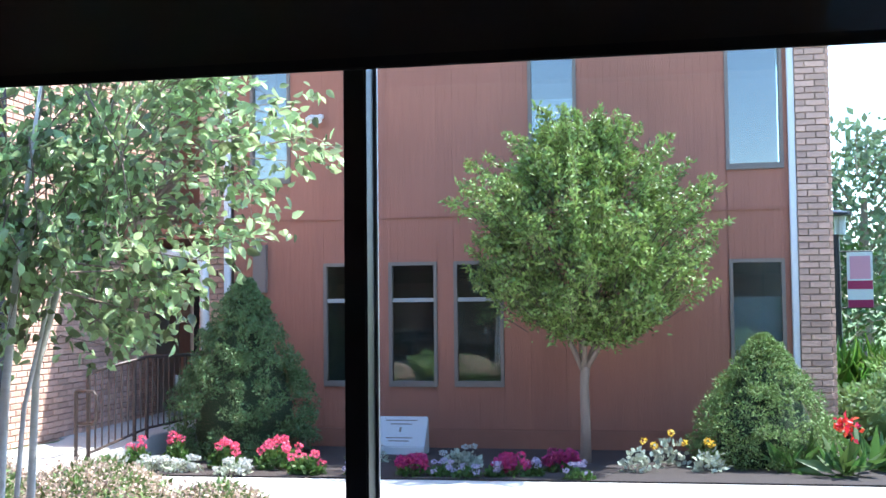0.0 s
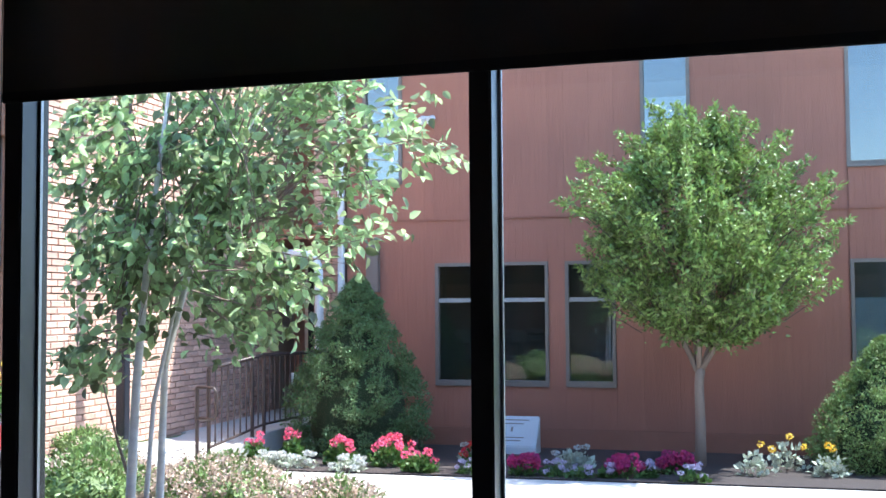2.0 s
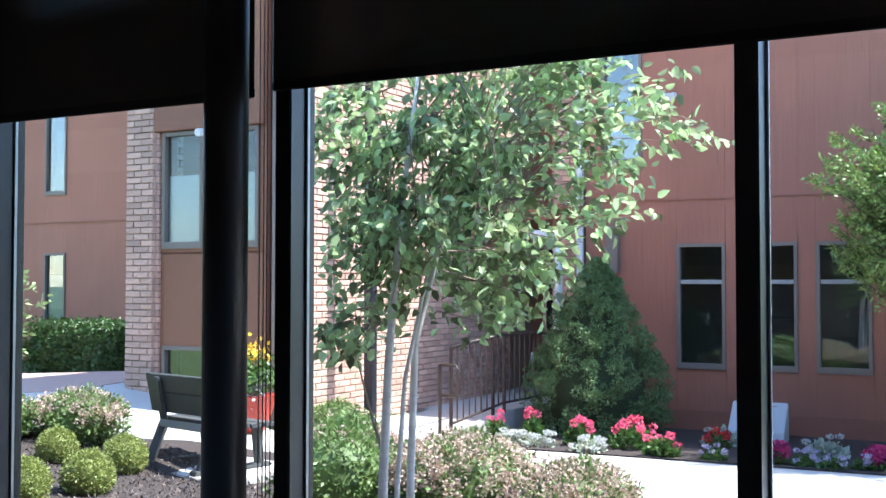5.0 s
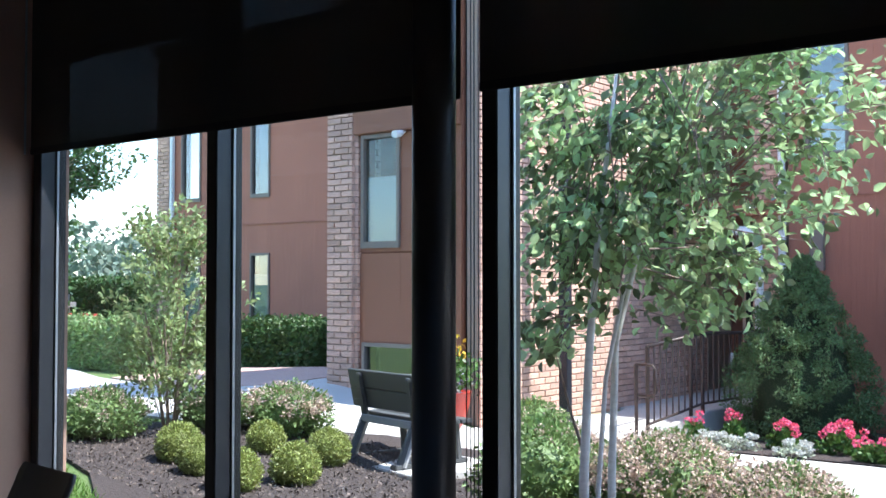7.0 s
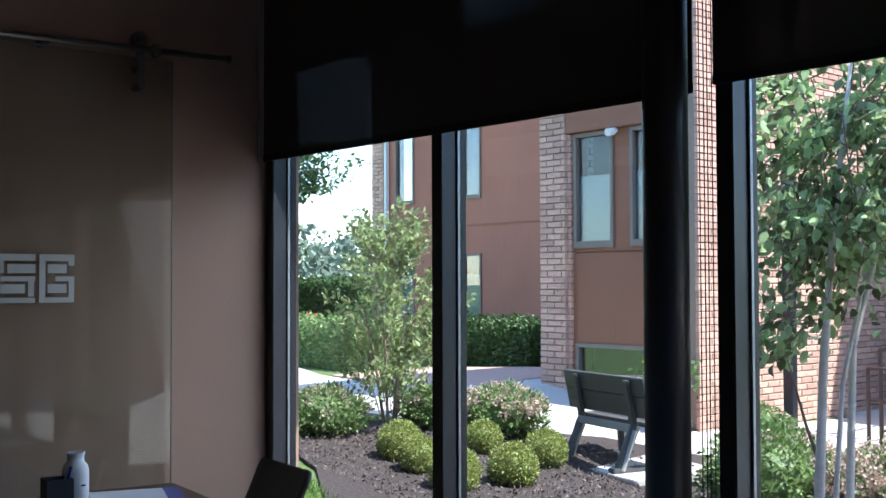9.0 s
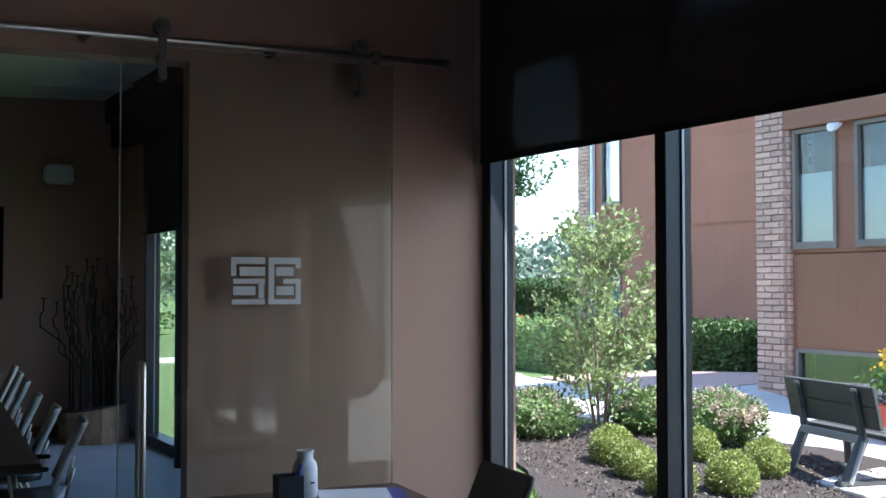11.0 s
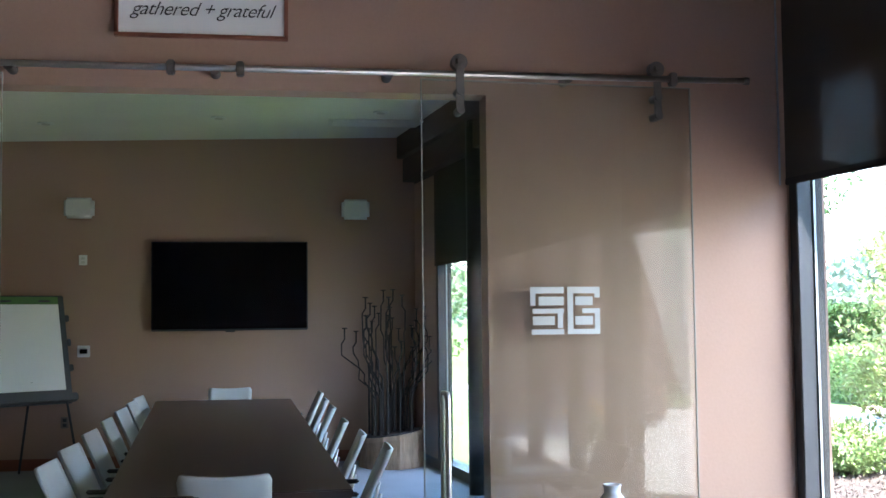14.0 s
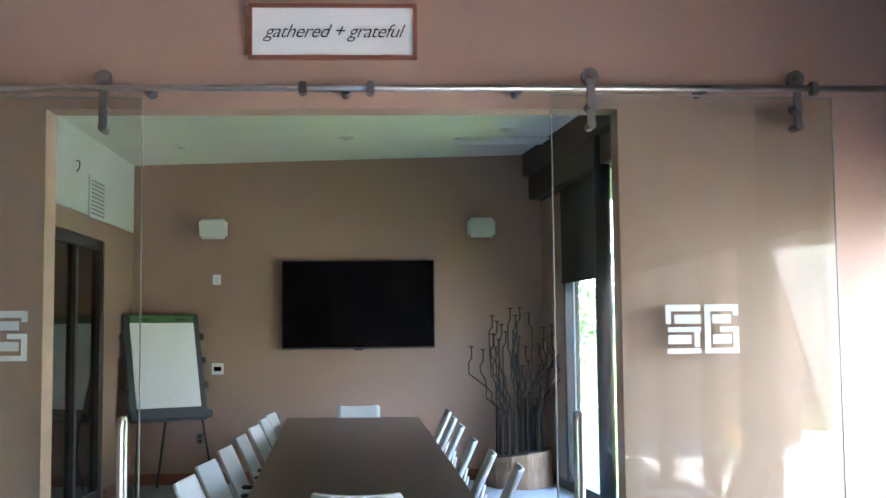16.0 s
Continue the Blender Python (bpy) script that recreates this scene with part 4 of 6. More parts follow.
own = thing("brick_wing", "shaded tan brick wing at the end of the glazed wall", "building", FR)
part("mortar_core", boxed(12.62, 16.5, 0.205, 3.8, -0.5, 4.9), M["mortar"], own)
part("roof", boxed(12.58, 16.8, 0.205, 3.9, 4.9, 5.1), M["winframe"], own)
brickwork(own, -3.8, -0.21, -0.4, 4.9, Matrix.Translation((12.62, 0, 0)) @ Matrix.Rotation(-math.pi / 2, 4, "Z"))

# ---- conference room furniture ----


def table_slab(corners, z0, z1):
    bm = bmesh.new()
    lo, hi = [bm.verts.new((x, y, z0)) for x, y in corners], [bm.verts.new((x, y, z1)) for x, y in corners]
    fs = [bm.faces.new(lo[::-1]), bm.faces.new(hi)]
    for i in range(4):
        fs.append(bm.faces.new((lo[i], lo[(i + 1) % 4], hi[(i + 1) % 4], hi[i])))
    bmesh.ops.bevel(bm, geom=list(bm.edges), offset=0.006, segments=2, affect="EDGES")
    return bm


table = thing("conference_table", "long espresso-stained wooden conference table", "table")
part("tabletop", table_slab([(-0.62, 4.12), (0.55, 4.20), (0.395, 10.2), (-0.955, 10.27)], 0.705, 0.75), M["wood_dark"], table)
for y in (5.1, 7.2, 9.3):
    xm = -0.05 - (y - 4.2) * 0.04
    part("pedestal", boxed(xm - 0.32, xm + 0.32, y - 0.05, y + 0.05, 0.03, 0.705, 0.008), M["wood_dark"], table)
    part("foot", boxed(xm - 0.40, xm + 0.40, y - 0.09, y + 0.09, 0.0, 0.03, 0.006), M["charcoal"], table)


def shell(w0, w1, pts, thick, n=10, curve=0.05, crown=0.0):
    """A bent sheet: pts run along its length as (y, z); the width goes from w0 to w1, dished by curve."""
    bm = bmesh.new()
    m = len(pts)
    grid = []
    for i, (y, z) in enumerate(pts):
        t = i / (m - 1)
        w = (w0 + (w1 - w0) * t) * (1 - crown * max(0, t - 0.7) / 0.3)
        j0, j1 = pts[max(i - 1, 0)], pts[min(i + 1, m - 1)]
        d = Vector((0, j1[0] - j0[0], j1[1] - j0[1])).normalized()
        nrm = Vector((0, -d.z, d.y))
        row = []
        for k in range(n + 1):
            u = k / n * 2 - 1
            row.append((Vector((u * w / 2, y, z)) + nrm * (curve * u * u), nrm))
        grid.append(row)
    top = [[bm.verts.new(p) for p, q in row] for row in grid]
    bot = [[bm.verts.new(p - q * thick) for p, q in row] for row in grid]
    for i in range(m - 1):
        for k in range(n):
            bm.faces.new((top[i][k], top[i][k + 1], top[i + 1][k + 1], top[i + 1][k]))
            bm.faces.new((bot[i][k], bot[i + 1][k], bot[i + 1][k + 1], bot[i][k + 1]))
    for i in range(m - 1):
        bm.faces.new((top[i][0], top[i + 1][0], bot[i + 1][0], bot[i][0]))
        bm.faces.new((top[i][n], bot[i][n], bot[i + 1][n], top[i + 1][n]))
    for k in range(n):
        bm.faces.new((top[0][k], bot[0][k], bot[0][k + 1], top[0][k + 1]))
        bm.faces.new((top[m - 1][k], top[m - 1][k + 1], bot[m - 1][k + 1], bot[m - 1][k]))
    return bm


def chair(label, shell_mat, group=""):
    """Stacking armchair, facing +y; its back is at -y."""
    c = thing("conference_chair", label, "chair", group=group)
    part("seat", shell(0.46, 0.44, [(-0.20, 0.455), (-0.08, 0.44), (0.08, 0.44), (0.19, 0.45), (0.235, 0.435)], 0.022, curve=0.015), M["chair_dark"], c, "dark upholstered seat", smooth=True)
    part("backrest", shell(0.42, 0.46, [(-0.165, 0.50), (-0.20, 0.58), (-0.24, 0.67), (-0.28, 0.755), (-0.30, 0.80), (-0.312, 0.826), (-0.316, 0.836)], 0.018, curve=-0.03, crown=0.13), shell_mat, c, smooth=True)
    for sx_ in (-1, 1):
        x = sx_ * 0.235
        part("side_frame", tubed([(x, 0.24, 0.0), (x, 0.20, 0.43), (x * 0.98, 0.0, 0.445), (x * 0.96, -0.20, 0.46), (x * 0.92, -0.24, 0.62)], 0.011, 8), M["steel"], c, "chrome tube side frame", smooth=True)
        part("rear_leg", tubed([(x * 0.98, -0.08, 0.44), (x * 1.02, -0.26, 0.0)], 0.011, 8), M["steel"], c)
        part("armrest", boxed(sx_ * 0.235 - 0.022, sx_ * 0.235 + 0.022, -0.12, 0.14, 0.612, 0.636, 0.008), M["charcoal"], c, "dark plastic armrest")
        part("arm_support", tubed([(x, 0.06, 0.445), (x, 0.08, 0.615)], 0.010, 8), M["steel"], c)
        for y in (0.24, -0.26):
            part("glide", tubed([(x * 1.01, y, 0), (x * 1.01, y, 0.02)], 0.016, 8), M["charcoal"], c)
    return c


grp = "chairs round the conference table"
c0 = chair("white-backed stacking armchair with chrome frame at the table", M["chair_white"], grp)
c0.matrix_world = pose(-0.70, 4.72, 0, 0, 0, -90 - 3)
left_y = [5.45, 6.30, 7.18, 8.06, 8.86, 9.46]
for i, y in enumerate(left_y):
    copy_thing(c0, pose(-0.705 - (y - 4.8) * 0.012, y, 0, 0, 0, -93 + (i * 37 % 5) - 2))
for i, y in enumerate([5.07, 5.83, 6.68, 7.87, 8.70, 9.57]):
    copy_thing(c0, pose((0.53, 0.45, 0.40, 0.39, 0.38, 0.38)[i], y, 0, 0, 0, 88 + (i * 29 % 7) - 3))
copy_thing(c0, pose(-0.22, 10.25, 0, 0, 0, 181))
copy_thing(c0, pose(-0.035, 4.40, 0, 0, 0, -6))

# ---- end wall: television, loudspeakers, controls ----
tv = thing("television", "large black flat television mounted on the wall", "television", pose(-0.235, FAR_Y, 1.92))
part("housing", boxed(-0.832, 0.832, -0.075, -0.03, -0.482, 0.482, 0.006), M["charcoal"], tv)
part("screen", boxed(-0.820, 0.820, -0.0785, -0.0755, -0.462, 0.470), M["tv"], tv, "black glossy screen")
part("wall_bracket", boxed(-0.3, 0.3, -0.03, -0.001, -0.2, 0.2), M["charcoal"], tv)
part("sensor", boxed(-0.05, 0.05, -0.076, -0.055, -0.498, -0.483, 0.003), M["charcoal"], tv)
for x in (-1.808, 1.122):
    sp = thing("loudspeaker", "small pale grey loudspeaker bracketed to the wall", "loudspeaker", pose(x, FAR_Y, 2.752), "wall loudspeakers")
    b = bmesh.new()
    box(b, -0.158, 0.158, -0.19, -0.06, -0.108, 0.108)
    for vt in b.verts:
        if vt.co.y < -0.1:
            vt.co.x *= 0.92
    bmesh.ops.bevel(b, geom=list(b.edges), offset=0.03, segments=3, affect="EDGES")
    part("cabinet", b, M["speaker"], sp, smooth=True)
    part("grille", boxed(-0.125, 0.125, -0.194, -0.1895, -0.085, 0.085, 0.003), M["speaker"], sp)
    part("bracket", tubed([(0, -0.001, 0), (0, -0.065, 0)], 0.02, 10), M["charcoal"], sp)
sw = thing("wall_switch", "small pale wall control with two buttons", "wall switch", pose(-1.78, FAR_Y, 2.207))
part("plate", boxed(-0.043, 0.043, -0.012, -0.001, -0.055, 0.055, 0.004), M["paper"], sw)
part("button", boxed(-0.018, 0.018, -0.017, -0.0125, 0.005, 0.03, 0.002), M["speaker"], sw)
part("button", boxed(-0.018, 0.018, -0.017, -0.0125, -0.035, -0.01, 0.002), M["speaker"], sw)
th = thing("thermostat", "square white wall panel with dark display", "thermostat", pose(-1.766, FAR_Y, 1.237))
part("plate", boxed(-0.065, 0.065, -0.018, -0.001, -0.062, 0.062, 0.006), M["paper"], th)
part("display", boxed(-0.04, 0.04, -0.0215, -0.0185, -0.025, 0.025, 0.002), M["tv"], th, "dark display")
ot = thing("power_outlet", "grey double power outlet low on the wall", "power outlet", pose(-1.953, FAR_Y, 0.49))
part("plate", boxed(-0.04, 0.04, -0.010, -0.001, -0.06, 0.06, 0.003), M["winframe"], ot)
for z in (-0.026, 0.026):
    part("socket", boxed(-0.02, 0.02, -0.0145, -0.0105, z - 0.018, z + 0.018, 0.003), M["charcoal"], ot)
# ceiling fittings
def ceil_z(x):
    return CL + (x - LEFT_X) / (line_x(FAR_Y) + 0.15 - LEFT_X) * (CR - CL)


for x, y in ((-1.966, 9.87), (-0.31, 9.63), (1.25, 9.39), (-1.966, 6.5), (-0.31, 6.5)):
    dl = thing("downlight", "small round recessed ceiling downlight with steel trim", "downlight", pose(x, y, ceil_z(x) - 0.002), "recessed downlights")
    part("trim", lathe([(0.062, -0.012), (0.075, -0.010), (0.078, 0.0), (0.045, 0.0), (0.045, -0.004)], 20), M["white"], dl)
    part("lens", tubed([(0, 0, -0.018), (0, 0, -0.003)], 0.04, 16), M["steel"], dl, "bright metal reflector")
dz = ceil_z(1.2)
df = thing("air_diffuser", "pale linear ceiling air diffuser", "air diffuser", pose(1.25, 9.95, dz - 0.002))
part("frame", boxed(-0.48, 0.48, -0.15, 0.15, -0.018, 0.0, 0.004), M["white"], df)
for i in range(5):
    part("slat", boxed(-0.44, 0.44, -0.12 + i * 0.055, -0.095 + i * 0.055, -0.030, -0.018), M["white"], df)
vent = thing("wall_vent", "white louvred return air grille on the bulkhead", "wall vent", pose(LEFT_X + 0.004, 9.43, 2.91))
part("frame", boxed(0.0, 0.018, -0.27, 0.27, -0.20, 0.20, 0.004), M["white"], vent)
for i in range(9):
    part("slat", boxed(0.0185, 0.026, -0.22, 0.22, -0.165 + i * 0.038, -0.148 + i * 0.038), M["bench_light"], vent)
hook = thing("wall_hook", "small metal hook on the bulkhead", "hook", pose(LEFT_X + 0.004, 8.75, 3.12))
part("hook", tubed([(0, 0, 0.05), (0.03, 0, 0.045), (0.035, 0, 0.0), (0.015, 0, -0.04), (0.005, 0, -0.05)], 0.006, 6), M["charcoal"], hook)
# dark-framed glazed door in the side wall
gd = thing("glazed_door", "dark-framed glazed door in the side wall, closed", "door", pose(LEFT_X - 0.06, 8.9, 0))
for y0, y1, z0, z1 in ((-0.90, -0.80, 0, 2.53), (0.80, 0.90, 0, 2.53), (-0.80, 0.80, 2.43, 2.53), (-0.80, 0.80, 0.0, 0.12), (-0.03, 0.05, 0.12, 2.43)):
    part("frame", boxed(-0.035, 0.045, y0, y1, z0, z1, 0.004), M["black"], gd)
part("pane", boxed(-0.004, 0.004, -0.80, -0.03, 0.12, 2.43), M["dkpane"], gd)
part("pane", boxed(-0.004, 0.004, 0.05, 0.80, 0.12, 2.43), M["dkpane"], gd)
ex = thing("exit_sign", "small glowing red exit sign in the corridor", "exit sign", pose(LEFT_X - 1.0, 6.6, 2.72))
part("housing", boxed(-0.16, 0.16, -0.03, 0.03, -0.10, 0.10, 0.006), M["white"], ex)
part("stem", tubed([(0, 0, 0.09), (0, 0, 0.285)], 0.012, 8), M["white"], ex)
part("glow", boxed(-0.13, 0.13, 0.0305, 0.034, -0.07, 0.07), M["redglow"], ex, "glowing red panel")

# ---- flip chart easel ----
ez = thing("flip_chart", "charcoal flip-chart easel with white pad and green header", "flip chart", pose(-2.17, 10.46, 0, 0, 0, 32))
tilt = Matrix.Translation((0, 0, 0.74)) @ Matrix.Rotation(radians(-15), 4, "X")


def leaning(bm):
    bmesh.ops.transform(bm, matrix=tilt, verts=bm.verts)
    return bm


part("board", leaning(boxed(-0.42, 0.42, 0.0, 0.04, -0.02, 1.13, 0.012)), M["charcoal"], ez)
b = boxed(-0.35, 0.35, -0.014, -0.002, 0.12, 1.03, 0.003)
part("paper_pad", leaning(b), M["paper"], ez, "white flip-chart pad")
part("header_strip", leaning(boxed(-0.35, 0.35, -0.018, -0.002, 1.032, 1.11, 0.003)), M["green"], ez, "green header strip")
for x in (-0.2, 0.2):
    part("clip", leaning(boxed(x - 0.06, x + 0.06, -0.034, -0.018, 1.05, 1.068, 0.004)), M["charcoal"], ez)
part("tray", leaning(boxed(-0.44, 0.44, -0.10, 0.0, -0.01, 0.07, 0.012)), M["charcoal"], ez)
for sx_ in (-1, 1):
    for z in (0.35, 0.62, 0.88):
        part("side_knob", leaning(boxed(sx_ * 0.435 - 0.02, sx_ * 0.435 + 0.02, -0.01, 0.03, z - 0.035, z + 0.035, 0.008)), M["charcoal"], ez)
    part("front_leg", tubed([(sx_ * 0.34, -0.02, 0.76), (sx_ * 0.42, -0.16, 0.0)], 0.013, 8), M["charcoal"], ez)
part("rear_leg", tubed([(0, 0.05, 0.95), (0, 0.36, 0.0)], 0.013, 8), M["charcoal"], ez)

# ---- stump with iron branches ----
rng = np.random.default_rng(11)
st = thing("branch_sculpture", "cut tree stump holding tall black iron branch candle stands", "sculpture", pose(1.46, 10.42, 0))
b = bmesh.new()
n = 26
prof = [(0.34, 0.0), (0.345, 0.06), (0.33, 0.18), (0.345, 0.30), (0.335, 0.345)]
wob = [1 + 0.07 * math.sin(3 * k * 2 * math.pi / n) + float(rng.uniform(-0.06, 0.06)) for k in range(n)]
rings = [[b.verts.new((r * wob[k] * math.cos(2 * math.pi * k / n), 0.75 * r * wob[k] * math.sin(2 * math.pi * k / n), z + (0.04 * math.cos(2 * math.pi * k / n) if z > 0.2 else 0))) for k in range(n)] for r, z in prof]
for r0, r1 in zip(rings, rings[1:]):
    for k in range(n):
        b.faces.new((r0[k], r0[(k + 1) % n], r1[(k + 1) % n], r1[k]))
b.faces.new(rings[0][::-1]), b.faces.new(rings[-1])
part("stump", b, M["stump"], st, "rough split-sided wooden stump")
top_ring = [(0.315 * wob[k] * math.cos(2 * math.pi * k / n), 0.236 * wob[k] * math.sin(2 * math.pi * k / n), 0.346 + 0.04 * math.cos(2 * math.pi * k / n)) for k in range(n)]
b = bmesh.new()
lo = [b.verts.new(p) for p in top_ring]
hi = [b.verts.new((x * 0.97, y * 0.97, z + 0.012)) for x, y, z in top_ring]
b.faces.new(hi)
for k in range(n):
    b.faces.new((lo[k], lo[(k + 1) % n], hi[(k + 1) % n], hi[k]))
part("burnt_top", b, M["iron"], st, "black top face of the stump")
for i in range(32):
    u = (i + 0.5) / 32 * 2 - 1
    bx, by = u * 0.23 + rng.uniform(-0.03, 0.03), rng.uniform(-0.14, 0.14)
    ex_ = u * 0.50 + rng.uniform(-0.10, 0.10) + 0.01
    top = rng.uniform(1.15, 1.86) if abs(u) < 0.6 else rng.uniform(1.35, 1.84)
    sg_ = 1 if ex_ > bx else -1
    z0 = 0.34 + rng.uniform(0.35, 0.62)
    pts = [(bx, by, 0.34), (bx, by, z0)]
    x, steps = bx, int(rng.integers(2, 4))
    for k in range(steps):
        dx = (ex_ - bx) / steps
        hz = (top - 0.16 - z0) / steps
        x2 = x + dx
        pts.append((x2, by + rng.uniform(-0.03, 0.03), pts[-1][2] + min(0.55 * hz, abs(dx) * 1.3 + 0.03)))
        pts.append((x2 + rng.uniform(-0.008, 0.008), pts[-1][1], z0 + hz * (k + 1)))
        x = x2
    pts.append((x - 0.03 * sg_, pts[-1][1], top - 0.11))
    pts.append((x - 0.03 * sg_, pts[-1][1], top))
    br = part("branch", tubed(pts, [0.013, 0.011] + [0.0075] * (len(pts) - 2), 6), M["iron"], st)
    p = pts[-1]
    part("candle_cup", tubed([(p[0], p[1], top), (p[0], p[1], top + 0.012)], [0.022, 0.033], 10), M["iron"], br)

# ---- framed sign over the doors ----
sg = thing("framed_sign", "white sign with dark lettering in a reddish wooden frame", "sign", pose(-0.150, 3.80, 2.967))
part("panel", boxed(-0.365, 0.365, -0.018, -0.001, -0.112, 0.112), M["paper"], sg)
for q in ((-0.382, 0.382, 0.110, 0.128), (-0.382, 0.382, -0.128, -0.110), (-0.382, -0.364, -0.110, 0.110), (0.364, 0.382, -0.110, 0.110)):
    part("frame", boxed(q[0], q[1], -0.03, -0.001, q[2], q[3], 0.003), M["frame_wood"], sg)
tx = bpy.data.curves.new("lettering", "FONT")
tx.body, tx.size, tx.align_x, tx.align_y, tx.shear, tx.extrude, tx.offset = "gathered + grateful", 0.088, "CENTER", "CENTER", 0.42, 0.0008, -0.0006
tx.space_character = 0.93
tx.materials.append(M["ink"])
to = new("lettering", tx)
to.parent = sg
to.matrix_local = pose(0.0, -0.0195, 0.0, 90, 0, 0)

# ---- table, chair and small things at the window corner ----
wt = thing("side_table", "dark round-edged meeting table in the corner", "table", pose(1.35, 2.68, 0))
part("tabletop", boxed(-0.55, 0.55, -0.42, 0.42, 0.715, 0.745, 0.008), M["wood_dark"], wt)
part("pedestal", tubed([(0, 0, 0.02), (0, 0, 0.715)], 0.04, 14), M["charcoal"], wt)
part("base", lathe([(0.28, 0.0), (0.28, 0.012), (0.05, 0.03)], 24), M["charcoal"], wt)
cc = chair("charcoal-backed stacking chair beside the corner table", M["chair_grey"])
cc.matrix_world = pose(1.93, 2.66, 0, 0, 0, 90)
bt = thing("stoneware_bottle", "white wide-necked ceramic bottle on the table", "bottle", pose(1.445, 2.92, 0.745) @ Matrix.Diagonal((1.3, 1.3, 1.05, 1)))
part("body", lathe([(0.034, 0.0), (0.038, 0.01), (0.038, 0.11), (0.034, 0.132), (0.024, 0.146), (0.024, 0.166), (0.027, 0.172), (0.027, 0.178), (0.021, 0.178), (0.020, 0.15)], 24), M["paper"], bt, smooth=True)
part("motif", boxed(0.006, 0.018, -0.0395, -0.037, 0.06, 0.066), M["ink"], bt, "small dark painted motif")
bx = thing("pen_box", "small square black pen box on the table", "pen box", pose(1.360, 2.86, 0.745) @ Matrix.Diagonal((1.35, 1.35, 1.0, 1)))
b = holed(-0.036, 0.036, -0.036, 0.036, 0, 0.105, [(-0.032, 0.032, -0.032, 0.032)])
bmesh.ops.rotate(b, cent=(0, 0, 0), matrix=Matrix.Rotation(math.pi / 2, 3, "X"), verts=b.verts)
part("box", b, M["charcoal"], bx)
part("pen", tubed([(0.012, -0.01, 0.005), (0.03, -0.03, 0.15)], 0.004, 6), M["blue"], bx, "blue pen")
fo = thing("folder", "glossy blue folder with papers on the table", "folder", pose(1.67, 2.86, 0.7455, 0, 0, -14))
part("cover", boxed(-0.17, 0.17, -0.13, 0.13, 0, 0.006, 0.002), M["blue"], fo)
part("paper_sheet", boxed(-0.18, 0.10, -0.13, 0.10, 0.007, 0.012), M["paper"], fo, "loose white sheets")

# ---- planting ----


def at(a, s, dz=0.0):
    return FR @ Matrix.Translation((a, s, zg(a, s) + dz))


def twig_crown(parent, rng, twigs, leaf_n, leaf_size, leaf_mat, bark, spread, aspect=0.55, droop=0.3, r0=0.012, first=0.35, face=0.0, broad=False):
    """Twigs as thin bent bars, one mesh, and the leaves strung along them."""
    bm = bmesh.new()
    where, out = [], []
    for p0, p1 in twigs:
        p0, p1 = np.array(p0), np.array(p1)
        mid = (p0 + p1) / 2 + rng.normal(size=3) * 0.06 + np.array([0, 0, 0.08])
        tube(bm, [p0, mid, p1], [r0, r0 * 0.6, r0 * 0.2], 5, cap=False)
        t = rng.uniform(first, 1.0, leaf_n) ** 0.8
        line = ((1 - t) ** 2)[:, None] * p0 + (2 * t * (1 - t))[:, None] * mid + (t ** 2)[:, None] * p1
        where.append(line + rng.normal(size=(leaf_n, 3)) * (spread * (1.15 - 0.75 * t))[:, None])
        d = (p1 - p0) / (np.linalg.norm(p1 - p0) + 1e-6)
        out.append(np.repeat(d[None], leaf_n, 0) * 0.6)
    part("twigs", bm, bark, parent)
    where, out = np.concatenate(where), np.concatenate(out)
    v, f = leaves(len(where), rng, where, leaf_size, aspect, droop, out, face, broad)
    return leaf_part("crown", v, f, leaf_mat, parent)


# zelkova-like tree in the facade bed
rng = np.random.default_rng(5)
tr = thing("street_tree", "young vase-shaped tree with a dense light green crown", "tree", at(4.27, 10.85))
part("trunk", tubed([(0, 0, -0.1), (0.01, 0, 0.5), (0.0, 0.01, 1.0), (0.02, 0, 1.22)], [0.075, 0.062, 0.055, 0.06], 10), M["bark"], tr, smooth=True)
for dx, dy, z in ((-0.30, 0.05, 1.85), (0.28, 0.1, 1.85), (0.04, -0.2, 1.95), (-0.08, 0.25, 2.0), (0.42, -0.12, 1.75)):
    part("limb", tubed([(0.0, 0, 1.15), (dx * 0.45, dy * 0.45, 1.45), (dx, dy, z), (dx * 2.2, dy * 2.2, z + 0.7)], [0.04, 0.032, 0.024, 0.01], 7), M["bark"], tr, smooth=True)
tw = []
PROF_Z = (1.55, 1.75, 2.0, 2.5, 3.0, 3.4, 3.75, 4.1, 4.42)
PROF_R = (0.30, 0.80, 1.25, 1.52, 1.60, 1.42, 0.92, 0.55, 0.16)
for i in range(330):
    th_, z = rng.uniform(0, 2 * math.pi), rng.uniform(1.6, 4.25)
    k = rng.uniform(0.25, 0.85) if i % 4 == 0 else rng.uniform(0.6, 0.87)
    r = k * (1 + 0.10 * math.sin(3 * th_ + 2.2 * z)) * float(np.interp(z, PROF_Z, PROF_R))
    e = np.array([0.15 - 0.12 * (z - 2.0) + r * math.cos(th_), 0.85 * r * math.sin(th_), z])
    tw.append((np.array([e[0] * 0.5, e[1] * 0.5, max(1.65, e[2] - 0.25 - 0.25 * r)]), e))
